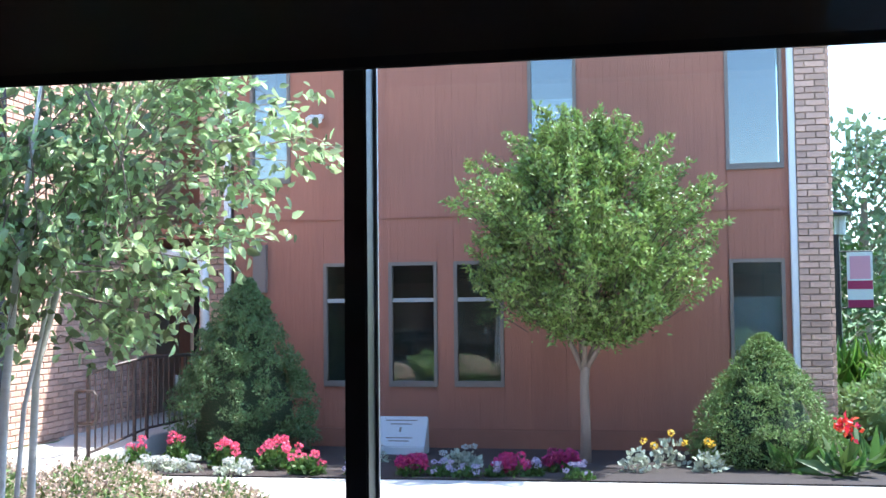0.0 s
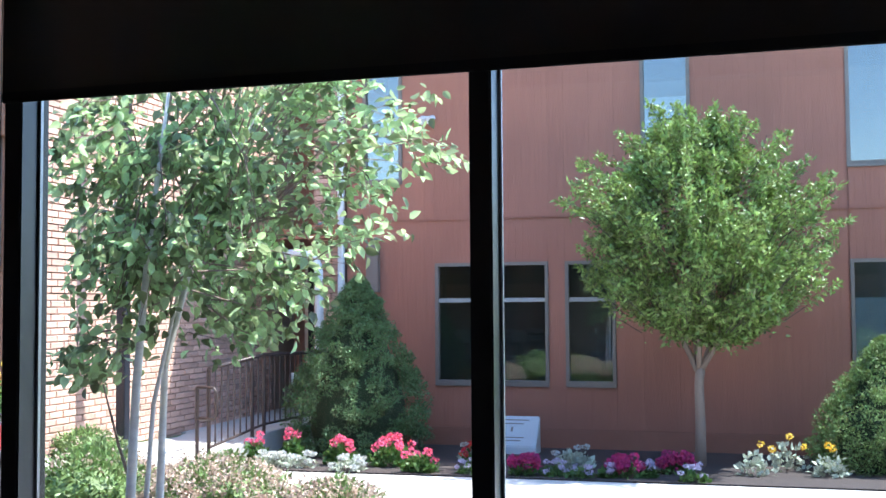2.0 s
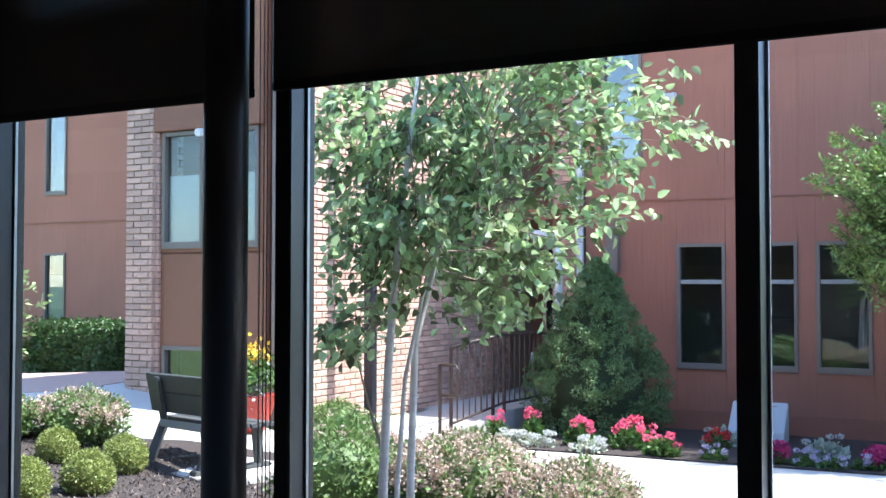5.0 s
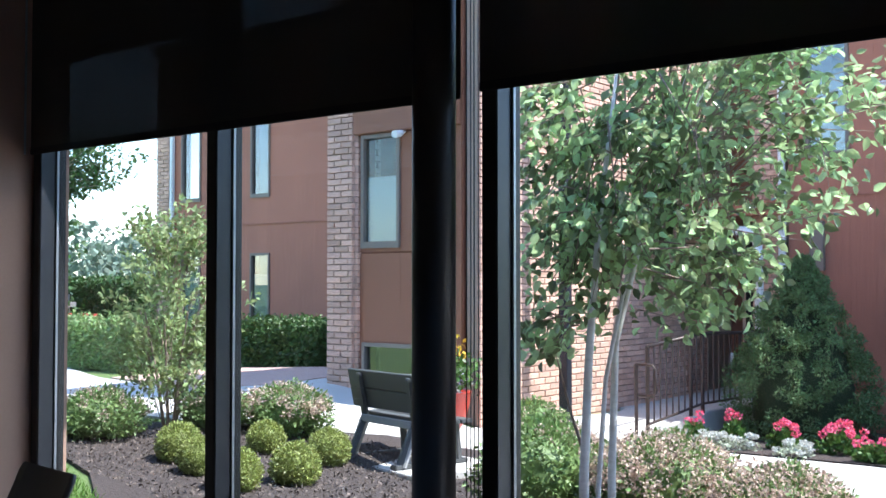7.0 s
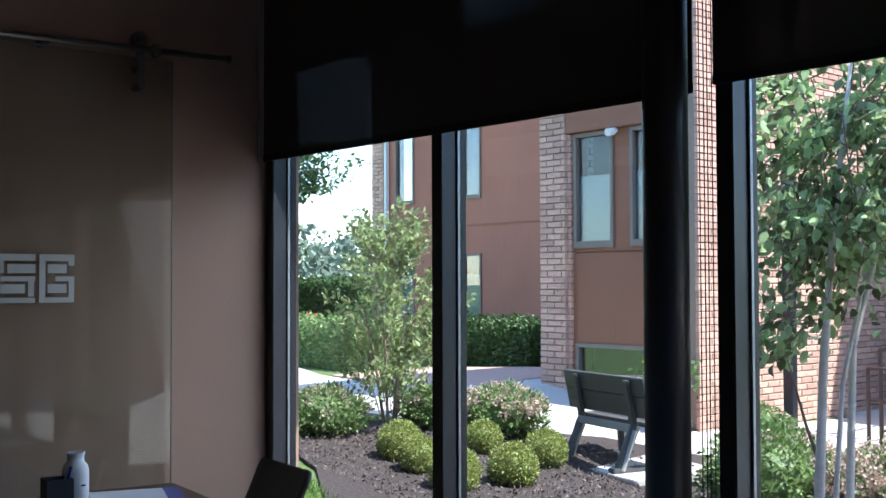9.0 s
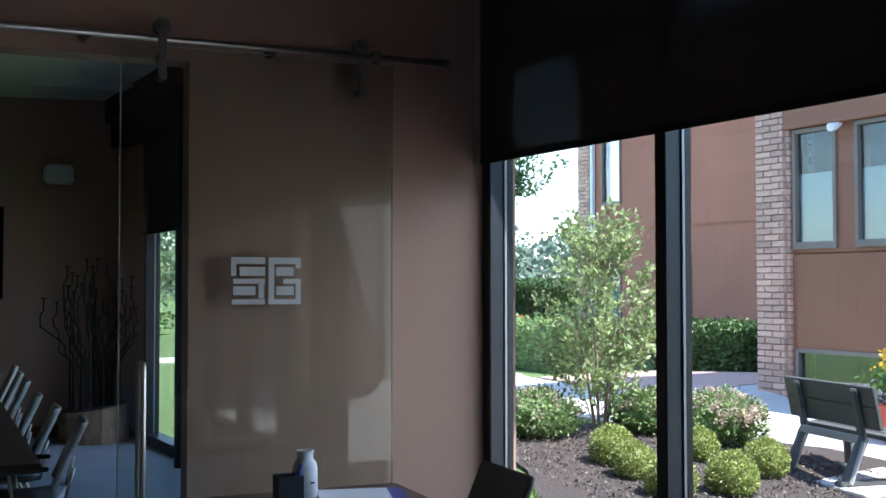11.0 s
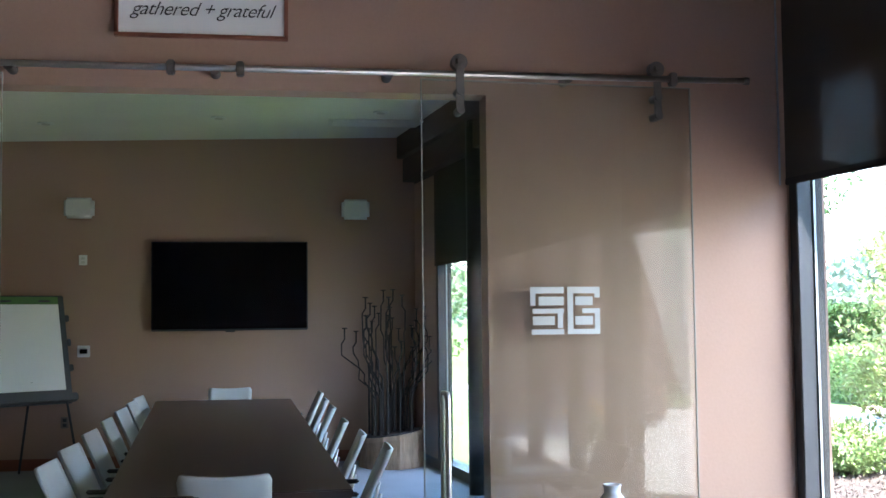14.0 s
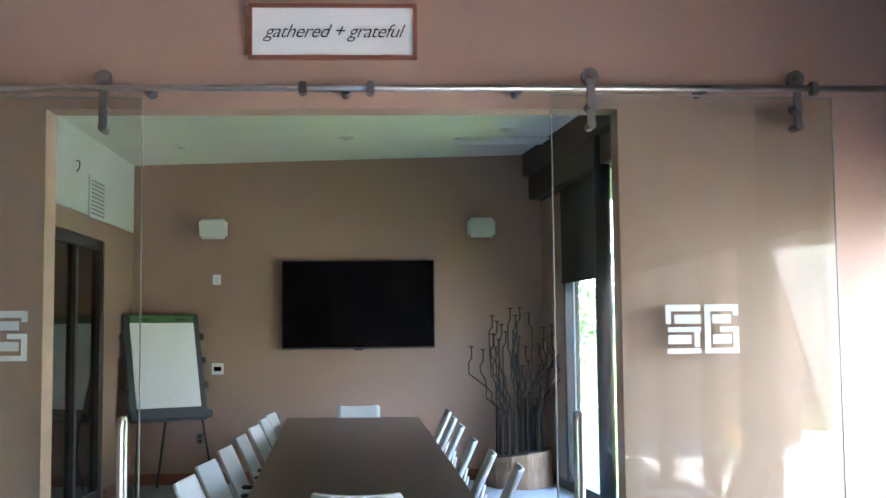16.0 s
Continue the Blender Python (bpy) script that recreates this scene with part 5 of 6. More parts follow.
# arching shoots that make the outline feathery
shoots = []
for i in range(150):
    th_, z = rng.uniform(0, 2 * math.pi), rng.uniform(2.0, 4.2)
    r = rng.uniform(0.86, 1.08) * float(np.interp(z, PROF_Z, PROF_R))
    e = np.array([0.15 - 0.12 * (z - 2.0) + 1.10 * r * math.cos(th_), 0.9 * r * math.sin(th_), z + rng.uniform(0.05, 0.42)])
    shoots.append((np.array([e[0] * 0.62, e[1] * 0.62, e[2] - 0.45]), e))
twig_crown(tr, rng, tw, 100, 0.084, M["leaf_zelkova"], M["twig"], 0.12, 0.42, 0.1, 0.007, face=0.35)
twig_crown(tr, rng, shoots, 75, 0.078, M["leaf_zelkova"], M["twig"], 0.045, 0.40, 0.15, 0.006, 0.2, face=0.35)

# multi-stem birch near the window
rng = np.random.default_rng(21)
BA, BS = 1.60, 2.70
bi = thing("birch_tree", "slender multi-stem birch with pale bark and broad green leaves", "tree", at(BA, BS))
gz = zg(BA, BS)
stems = [[(-0.05, -0.05, -0.1), (-0.05, -0.05, 0.6), (-0.02, -0.04, 1.3), (0.03, 0.0, 2.1), (0.15, 0.1, 3.4)],
         [(0.07, -0.09, -0.1), (0.07, -0.09, 0.55), (0.10, -0.05, 1.2), (0.22, 0.08, 2.0), (0.50, 0.35, 3.2)],
         [(0.04, 0.12, -0.1), (0.04, 0.12, 0.6), (0.06, 0.14, 1.4), (0.22, 0.30, 2.3), (0.65, 0.6, 3.3)]]
for k, sp_ in enumerate(stems):
    r = (0.030, 0.016, 0.025)[k]
    part("stem", tubed(sp_, [r * 1.1, r, r * 0.85, r * 0.6, r * 0.2], 10), M["bark_white"], bi, smooth=True)
part("side_shoot", tubed([(-0.05, -0.05, 0.75), (-0.16, 0.0, 0.95), (-0.30, 0.05, 1.30)], [0.012, 0.009, 0.004], 6), M["bark"], bi)
tw = []
for i in range(185):
    t = rng.uniform(0.0, 1.0)
    base = np.array(stems[i % 3][2]) * (1 - t) + np.array(stems[i % 3][4]) * t
    z = rng.uniform(1.5, 3.75)
    reach = (1.15 if z > 2.0 else 0.8) * (1.0 if z < 3.0 else 0.8)
    th_ = rng.uniform(0, 2 * math.pi)
    u = math.sqrt(rng.uniform(0.15, 1))
    cx, cy = 0.30 + 0.20 * (z - 1.5), 0.20 + 0.20 * (z - 1.5)
    e = np.array([cx + reach * u * math.cos(th_) * 0.95, cy + reach * u * math.sin(th_) * 0.6, z])
    tw.append((base * 0.6 + e * 0.4 + np.array([0, 0, 0.15]), e))
for i in range(34):
    z = rng.uniform(1.25, 2.9)
    e = np.array([rng.uniform(-0.55, -0.1), rng.uniform(-0.35, 0.2), z])
    tw.append((e * np.array([0.3, 0.3, 1]) + np.array([0, 0, 0.2]), e))
for e in ((1.72, 0.95, 2.66), (1.80, 0.80, 2.56), (1.50, 0.95, 2.72), (1.45, 0.75, 2.62), (1.62, 0.75, 2.60), (1.25, 0.60, 2.48), (1.35, 0.8, 2.42), (1.08, 0.02, 1.82), (1.02, 0.06, 1.72), (1.22, 0.22, 1.98), (1.0, 0.1, 1.88)):
    tw.append((np.array(e) - np.array([0.55, 0.35, -0.12]), np.array(e)))
twig_crown(bi, rng, tw, 30, 0.076, M["leaf_birch"], M["bark"], 0.085, 0.66, 0.45, 0.006, 0.15, 0.8, True)

# light multi-stem shrub tree by the path
rng = np.random.default_rng(31)
dg = thing("dogwood", "small multi-stem dogwood with airy yellow-green leaves", "tree", at(-4.30, 4.18))
for k in range(7):
    th_ = k * 0.9
    part("stem", tubed([(0.05 * math.cos(th_), 0.05 * math.sin(th_), -0.05), (0.14 * math.cos(th_), 0.14 * math.sin(th_), 0.55), (0.28 * math.cos(th_), 0.28 * math.sin(th_), 1.2)], [0.018, 0.014, 0.006], 7), M["bark"], dg)
tw = []
for i in range(120):
    th_, z = rng.uniform(0, 2 * math.pi), rng.uniform(0.55, 2.25)
    reach = 0.75 * math.sqrt(rng.uniform(0.05, 1)) * (1.0 if z < 1.5 else 1.0 - 0.45 * (z - 1.5) / 0.75)
    e = np.array([reach * math.cos(th_), reach * math.sin(th_), z])
    tw.append((np.array([e[0] * 0.35, e[1] * 0.35, z - 0.45]), e))
for e in ((-0.05, 0.1, 2.3), (0.2, 0.0, 2.35), (0.45, 0.5, 1.5), (0.55, 0.65, 1.35), (-0.2, -0.1, 2.1)):
    tw.append((np.array([e[0] * 0.5, e[1] * 0.5, e[2] - 0.5]), np.array(e)))
twig_crown(dg, rng, tw, 36, 0.078, M["leaf_dogwood"], M["bark"], 0.07, 0.5, 0.1, 0.005, 0.2, 0.9)


def shaded_mass(parent, rng, radii, z, n, size, mat, aspect=0.6, core=None, lump=0.12, low=-0.9):
    """Leaves over a lumpy rounded body, with a dark leafy core inside it."""
    d = rng.normal(size=(n, 3))
    d /= np.linalg.norm(d, axis=1)[:, None]
    d[:, 2] = np.where(d[:, 2] < low, -d[:, 2], d[:, 2])
    lumps = 1 + lump * (np.sin(d[:, 0] * 7 + 1) * np.sin(d[:, 1] * 6) + np.sin(d[:, 2] * 8 + d[:, 0] * 5)) / 1.5
    r = (rng.uniform(0.72, 1.03, n) * lumps)[:, None]
    where = d * r * np.array(radii) + np.array([0, 0, z])
    v, f = leaves(n, rng, where, size, aspect, -0.1, d)
    leaf_part("foliage", v, f, mat, parent)
    b = bmesh.new()
    bmesh.ops.create_icosphere(b, subdivisions=3, radius=1)
    for vt in b.verts:
        k = 0.80 * (1 + 0.05 * math.sin(vt.co.x * 9) * math.sin(vt.co.y * 8 + vt.co.z * 7))
        vt.co = Vector((vt.co.x * radii[0] * k, vt.co.y * radii[1] * k, vt.co.z * radii[2] * k + z))
    part("inner_growth", b, core or mat, parent)


# clipped boxwoods
rng = np.random.default_rng(41)
proto = None
for a, s, r in ((-1.96, 3.70, 0.215), (-2.36, 4.52, 0.205), (-3.0, 4.32, 0.185), (-2.69, 3.26, 0.19), (-3.15, 3.40, 0.21), (-2.06, 3.12, 0.21)):
    if proto is None:
        proto = thing("boxwood", "round clipped boxwood ball with yellow-green tips", "shrub", at(a, s), "clipped boxwoods")
        shaded_mass(proto, rng, (0.215, 0.215, 0.205), 0.17, 6000, 0.024, M["leaf_box"], 0.6, lump=0.04)
    else:
        q = at(a, s) @ Matrix.Rotation(a * 5, 4, "Z")
        o = copy_thing(proto, q)
        o.scale = (r / 0.215,) * 3

# flowering spireas
rng = np.random.default_rng(43)


def spirea(a, s, w, d, h, tan, label, n=3000, size=0.055):
    g = thing("spirea_shrub", label, "shrub", at(a, s))
    shaded_mass(g, rng, (w / 2, d / 2, h * 0.55), h * 0.45, n, size, M["leaf_spirea"], 0.5, lump=0.16)
    m = int(n * tan)
    dd = rng.normal(size=(m, 3))
    dd[:, 2] = np.abs(dd[:, 2]) * 0.9 + 0.1
    dd /= np.linalg.norm(dd, axis=1)[:, None]
    clus = dd[:: 22]
    w_ = clus[rng.integers(0, len(clus), m)] * np.array([w / 2, d / 2, h * 0.55]) * 1.03 + rng.normal(size=(m, 3)) * 0.028 + np.array([0, 0, h * 0.45])
    v, f = leaves(m, rng, w_, 0.026, 0.8, -0.2)
    leaf_part("flower_heads", v, f, M["bloom_tan"], g, label="faded pinkish-tan flower heads")
    return g


spirea(-4.40, 3.42, 0.90, 0.85, 0.46, 0.35, "rounded spirea shrub with pale pink flower heads")
spirea(-4.05, 4.55, 0.70, 0.7, 0.42, 0.25, "leafy spirea shrub with few flower heads")
spirea(-3.50, 5.05, 1.05, 0.8, 0.50, 0.85, "spirea shrub covered in faded pink flower heads")
spirea(0.22, 4.15, 0.95, 0.9, 0.72, 0.06, "bright green leafy spirea shrub below the birch", 3600)
spirea(1.15, 4.45, 1.15, 1.0, 0.66, 2.0, "spirea shrub thick with tan faded flower heads", 3600)
spirea(2.1, 4.3, 0.9, 0.9, 0.54, 1.9, "low spirea shrub with tan faded flower heads")
spirea(-0.25, 5.3, 0.8, 0.7, 0.55, 2.4, "spirea shrub with tan faded flower heads beside the walkway")
spirea(-2.35, 7.95, 0.9, 0.45, 0.38, 0.1, "low dusty grey-green shrub at the foot of the brick wall", 1600)

# dwarf spruces against the facade
rng = np.random.default_rng(47)


def spruce(a, s, h, w, label, n=11000, needles="leaf_spruce"):
    w *= 1.12
    g = thing("dwarf_spruce", label, "conifer", at(a, s))
    part("trunk", tubed([(0, 0, -0.05), (0, 0, h * 0.8)], [0.05, 0.015], 7), M["bark"], g)
    k = 430
    zz = rng.uniform(0.02, 1, k) ** 1.05
    th_ = rng.uniform(0, 2 * math.pi, k)
    rad = w / 2 * np.clip(((1 - zz) / 0.68) ** 0.75, 0.04, 1) * np.where(zz < 0.15, 0.86 + zz * 0.9, 1) * rng.uniform(0.85, 1.08, k)
    c = np.stack([rad * np.cos(th_), rad * np.sin(th_), zz * h], 1)
    idx = rng.integers(0, k, n)
    off = rng.normal(size=(n, 3))
    off /= np.linalg.norm(off, axis=1)[:, None]
    tuft = (0.125 * (1 - 0.35 * zz))[idx][:, None]
    where = c[idx] + off * tuft * rng.uniform(0.5, 1, n)[:, None] * np.array([1, 1, 0.75])
    v, f = leaves(n, rng, where, 0.044, 0.40, -0.1, off)
    leaf_part("foliage", v, f, M[needles], g)
    # added solid core whose dark colour paints the shade behind the tufts
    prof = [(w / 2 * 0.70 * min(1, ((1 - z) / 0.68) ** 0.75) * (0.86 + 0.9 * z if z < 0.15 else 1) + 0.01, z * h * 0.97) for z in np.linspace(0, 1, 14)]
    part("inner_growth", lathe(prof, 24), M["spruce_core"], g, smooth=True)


spruce(-0.27, 11.15, 2.36, 1.60, "tall dense conical dwarf spruce beside the entrance", 46000)
spruce(6.43, 11.05, 1.56, 1.42, "broad conical dwarf spruce with light green tips", 34000, "leaf_spruce_light")

# hedges and far greenery
rng = np.random.default_rng(53)


def hedge(name, a0, a1, s0, s1, h, label, n, mat, size=0.07, m=None):
    g = thing(name, label, "hedge", FR)
    z0 = zg((a0 + a1) / 2, (s0 + s1) / 2)
    b = boxed(a0 + 0.06, a1 - 0.06, s0 + 0.06, s1 - 0.06, z0 - 0.1, z0 + h - 0.06, 0.12)
    part("inner_growth", b, mat, g)
    u = rng.uniform(0, 1, (n, 3))
    face = rng.integers(0, 4, n)
    p = np.stack([a0 + u[:, 0] * (a1 - a0), s0 + u[:, 1] * (s1 - s0), z0 + u[:, 2] * h], 1)
    p[face == 0, 1] = s0
    p[face == 1, 2] = z0 + h
    p[face == 2, 0] = a1
    p[face == 3, 1] = s0
    p += rng.normal(size=(n, 3)) * 0.045
    v, f = leaves(n, rng, p, size, 0.6, 0.0)
    leaf_part("foliage", v, f, mat, g)


hedge("hedge", -10.6, -8.3, 10.4, 11.4, 0.82, "dark green clipped hedge against the shaded facade", 6000, M["leaf_hedge"])
hedge("hedge", -17.5, -10.9, 8.5, 10.0, 0.86, "clipped mid-green hedge along the path", 9000, M["leaf_spirea"], 0.08)


hedge("hedge", -28.0, -20.0, 15.2, 17.2, 1.65, "dark loose hedge closing the lawn", 9000, M["leaf_hedge"], 0.12)


def far_tree(a, s, h, w, label, n=2600, trunk=0.35, mat=None, size=0.35):
    g = thing("far_tree", label, "tree", at(a, s))
    part("trunk", tubed([(0, 0, -0.2), (0, 0, h * trunk), (0.1, 0, h * 0.7)], [w * 0.04, w * 0.03, w * 0.012], 8), M["bark"], g)
    lim = []
    for i in range(60):
        th_, u = rng.uniform(0, 2 * math.pi), rng.uniform(0, 1)
        rr_ = w / 2 * math.sqrt(rng.uniform(0.1, 1)) * (0.55 + 0.45 * math.sin(math.pi * min(u + 0.15, 1)))
        e = np.array([rr_ * math.cos(th_), rr_ * math.sin(th_), h * (trunk + (1 - trunk) * u)])
        lim.append((np.array([e[0] * 0.3, e[1] * 0.3, max(e[2] - h * 0.15, h * trunk * 0.8)]), e))
    twig_crown(g, rng, lim, n // 60, size, mat or M["leaf_far"], M["bark"], w * 0.075, 0.6, 0.2, w * 0.006, 0.1)
    return g


dk = far_tree(-23.6, 13.9, 6.5, 3.4, "tall dark-leaved tree beyond the lawn", 3600, 0.12, M["leaf_hedge"], 0.2)
tw = [(np.array([0.3, 0.1, 4.3]), np.array(e)) for e in ((2.2, 0.4, 4.9), (3.2, 0.7, 4.75), (4.1, 0.9, 4.55), (3.6, 0.6, 4.3), (2.8, 0.5, 4.5), (4.4, 1.0, 4.9))]
tw += [(np.array([0.3, 0.1, 4.0]), np.array([rng.uniform(1.0, 4.0), rng.uniform(0.1, 0.9), rng.uniform(4.0, 5.6)])) for _ in range(14)]
twig_crown(dk, rng, tw, 90, 0.17, M["leaf_hedge"], M["bark"], 0.25, 0.5, 0.2, 0.02, 0.4)
far_tree(-19.4, 11.4, 2.6, 3.0, "broad round shrub tree by the path", 2400, 0.05, M["leaf_hedge"], 0.16)
far_tree(-34.0, 4.0, 6.5, 6.0, "broad leafy tree beyond the far path", 3000, 0.15)
far_tree(-38.0, 8.0, 7.5, 6.5, "tall leafy tree beyond the far path", 3000, 0.2)
far_tree(-30.0, 1.0, 3.0, 4.0, "rounded shrub tree beyond the far path", 2400, 0.05, M["leaf_spirea"], 0.2)
far_tree(-29.0, 5.5, 2.6, 4.0, "rounded shrub tree beyond the far path", 2400, 0.05, M["leaf_spirea"], 0.2)
for a, s in ((17.5, 9.0), (22.0, 15.0)):
    far_tree(a, s, 9.0, 7.0, "tall leafy tree on the side lawn beyond the office", 4800, 0.15)
for a, s in ((25.0, 8.5), (29.0, 12.5), (33.0, 9.0), (34.0, 17.0)):
    far_tree(a, s, 10.0, 8.0, "tall leafy tree beyond the lawn at the end of the terrace", 5400, 0.08)
far_tree(28.0, 20.0, 7.0, 6.0, "leafy tree on the side lawn", 2600, 0.25)
far_tree(36.0, 10.0, 8.0, 7.0, "leafy tree on the side lawn", 2600, 0.25)
far_tree(13.0, 41.0, 8.5, 9.0, "large leafy tree across the lawn", 4200, 0.25)
far_tree(19.0, 46.0, 8.0, 9.0, "large leafy tree across the lawn", 3000, 0.25)
far_tree(9.6, 26.0, 3.6, 3.2, "reddish-leaved small tree across the lawn", 1500, 0.25, M["leaf_hedge"], 0.2)
woods = thing("far_woods", "line of distant woods, haze put into their green", "woods", FR, kind="structure")
cl = []
for a_mid, a_half, count in ((-52, 24, 260), (68, 34, 200)):
    for i in range(count):
        ang = radians(rng.uniform(a_mid - a_half, a_mid + a_half))
        dist, hh = rng.uniform(115, 165), rng.uniform(5.5, 10.5)
        if a_mid > 0:
            hh *= 0.75
        o = rng.normal(size=(70, 3))
        o /= np.linalg.norm(o, axis=1)[:, None]
        cl.append(np.array([dist * math.sin(ang), dist * math.cos(ang), hh * 0.5]) + o * np.array([3.4, 3.4, hh * 0.5]) * rng.uniform(0.7, 1, (70, 1)))
cl = np.concatenate(cl)
v, f = leaves(len(cl), rng, cl, 0.9, 0.8, 0.0)
leaf_part("tree_crowns", v, f, M["leaf_woods"], woods)

# bushes, lamp and banner beyond the corner pier
shr = thing("border_shrub", "mixed leafy border shrub beyond the corner of the facade", "shrub", at(8.35, 13.2))
shaded_mass(shr, rng, (0.9, 0.8, 0.55), 0.45, 2600, 0.11, M["leaf_spirea"], 0.5, lump=0.2)
shr = thing("border_shrub", "light green leafy border shrub", "shrub", at(9.4, 15.2))
shaded_mass(shr, rng, (1.1, 0.9, 0.75), 0.6, 2600, 0.13, M["leaf_zelkova"], 0.4, lump=0.2)
gr = thing("ornamental_grass", "clump of tall pale green ornamental grass", "grass clump", at(9.0, 17.2), kind="stuff")
n = 1600
p0 = rng.normal(size=(n, 3)) * np.array([0.9, 0.4, 0.0])
v, f = leaves(n, rng, p0, 1.35, 0.03, -1.2)
leaf_part("blades", v, f, M["grass"], gr)
lp = thing("street_lamp", "black lamp post with flat-topped lantern and hanging banner", "street lamp", at(8.52, 18.81))
lz = 3.68
part("pole", tubed([(0, 0, 0), (0, 0, lz - 0.35)], [0.10, 0.085], 12), M["black"], lp)
part("lantern", tubed([(0.1, 0, lz - 0.35), (0.1, 0, lz)], 0.10, 12), M["speaker"], lp, "pale glass lantern")
part("cap", lathe([(0.34, lz), (0.34, lz + 0.05), (0.1, lz + 0.11)], 20), M["black"], lp)
bn = part("banner", boxed(0.20, 0.66, -0.006, 0.006, 1.94, 3.02), M["paper"], lp, "white and magenta cloth banner")
part("color_field", boxed(0.205, 0.655, -0.009, -0.0065, 2.30, 2.46), M["bloom_magenta"], bn, "magenta wave")
part("color_field", boxed(0.25, 0.62, -0.009, -0.0065, 2.49, 2.92), M["pinkish"], bn, "pink flower shape")
part("color_field", boxed(0.205, 0.655, -0.009, -0.0065, 1.945, 2.10), M["bloom_magenta"], bn, "magenta wave")
for z in (1.95, 3.01):
    part("banner_arm", tubed([(0.0, 0, z), (0.68, 0, z)], 0.014, 6), M["black"], lp)

# ---- flower bed ----
rng = np.random.default_rng(61)


def plant(name, a, s, w, h, leaf_mat, bloom_mat, label, blooms, bloom_r, leaf_size=0.07, flat=False, nl=420):
    g = thing(name, label, "flowers", at(a, s, 0.03))
    d = rng.normal(size=(nl, 3))
    d /= np.linalg.norm(d, axis=1)[:, None]
    d[:, 2] = np.abs(d[:, 2])
    where = d * rng.uniform(0.4, 1, nl)[:, None] * np.array([w / 2, w / 2 * 0.8, h * 0.8])
    v, f = leaves(nl, rng, where, leaf_size, 0.7, -0.2, d)
    leaf_part("leaves", v, f, leaf_mat, g)
    heads = []
    for i in range(blooms):
        u = rng.uniform(-1, 1, 2)
        c = np.array([u[0] * w / 2 * 0.9, u[1] * w / 2 * 0.7, h * (1.0 - 0.35 * (u[0] ** 2)) + rng.uniform(-0.06, 0.06)])
        m = 46
        o = rng.normal(size=(m, 3))
        o /= np.linalg.norm(o, axis=1)[:, None]
        heads.append((c + o * bloom_r * (np.array([1, 1, 0.35]) if flat else np.array([1, 1, 0.85])), o))
    wv = np.concatenate([p for p, _ in heads])
    ov = np.concatenate([o for _, o in heads])
    v, f = leaves(len(wv), rng, wv, bloom_r * 0.85, 0.9, 0.0, ov)
    leaf_part("blooms", v, f, bloom_mat, g)
    return g


for a, s, w, h, b in ((-1.02, 9.55, 0.42, 0.36, 6), (-0.62, 9.75, 0.36, 0.42, 5), (0.06, 9.66, 0.50, 0.36, 9), (0.70, 9.70, 0.62, 0.38, 14), (1.22, 9.25, 0.46, 0.30, 8)):
    plant("geranium", a, s, w * 0.85, h * 0.85, M["leaf_flower"], M["bloom_pink"], "geranium with round coral-pink flower heads", max(3, b - 2), 0.036)
for a, s, w in ((-0.78, 9.35, 0.5), (-0.35, 9.30, 0.55), (0.35, 9.15, 0.45), (-1.25, 9.3, 0.4)):
    plant("dusty_miller", a, s, w, 0.16, M["leaf_dusty"], M["bloom_white"], "low silvery white bedding plant", 9, 0.035, 0.05, True, 240)
for a, s, w in ((1.80, 9.25, 0.35), (2.75, 9.35, 0.42), (3.05, 9.25, 0.4), (3.35, 9.35, 0.25), (4.30, 9.28, 0.4), (3.78, 9.5, 0.25)):
    plant("petunia", a, s, w * 0.85, 0.13, M["leaf_flower"], M["bloom_lilac"], "petunia with white-rimmed violet flowers", 8, 0.026, 0.05, True, 200)
for a, s, w in ((2.42, 9.3, 0.42), (3.55, 9.45, 0.5), (4.05, 9.95, 0.5)):
    plant("petunia", a, s, w * 0.85, 0.17, M["leaf_flower"], M["bloom_magenta"], "magenta petunia clump in the flower bed", 16, 0.045, 0.05, False, 220)
plant("petunia", 1.55, 10.4, 0.3, 0.22, M["leaf_flower"], M["bloom_red"], "small red flowers beside the plaque", 6, 0.04, 0.05, False, 160)
for a, s in ((1.55, 10.6), (2.85, 10.1)):
    plant("dusty_miller", a, s, 0.5, 0.26, M["leaf_dusty"], M["bloom_white"], "pale silvery foliage plant", 3, 0.035, 0.08, True, 220)
for a, s, w, h in ((4.92, 10.05, 0.45, 0.34), (5.28, 10.6, 0.45, 0.42), (5.72, 10.15, 0.4, 0.32)):
    plant("begonia", a, s, w, h, M["leaf_dusty"], M["bloom_yellow"], "yellow-flowered bedding plant with pale leaves", 2, 0.030, 0.08, False, 110)
for a, s, h, red in ((6.64, 10.3, 0.42, 0), (7.2, 9.9, 0.5, 1), (7.55, 10.6, 0.5, 0)):
    g = thing("canna", "canna with broad upright green leaves", "flowers", at(a, s, 0.02))
    p0 = rng.normal(size=(26, 3)) * np.array([0.09, 0.09, 0.0]) + np.array([0, 0, 0.05])
    v, f = leaves(26, rng, p0, h, 0.26, -0.8)
    leaf_part("leaves", v, f, M["leaf_flower"], g)
    if red:
        o = rng.normal(size=(60, 3)) * 0.05 + np.array([-0.02, 0, h + 0.05])
        v, f = leaves(60, rng, o, 0.09, 0.6, -0.3)
        leaf_part("blooms", v, f, M["bloom_red"], g, label="bright red flower")

plant("marigold", 8.6, 1.45, 0.9, 0.55, M["leaf_flower"], M["bloom_yellow"], "low clump of yellow flowers on the terrace edge", 9, 0.04)

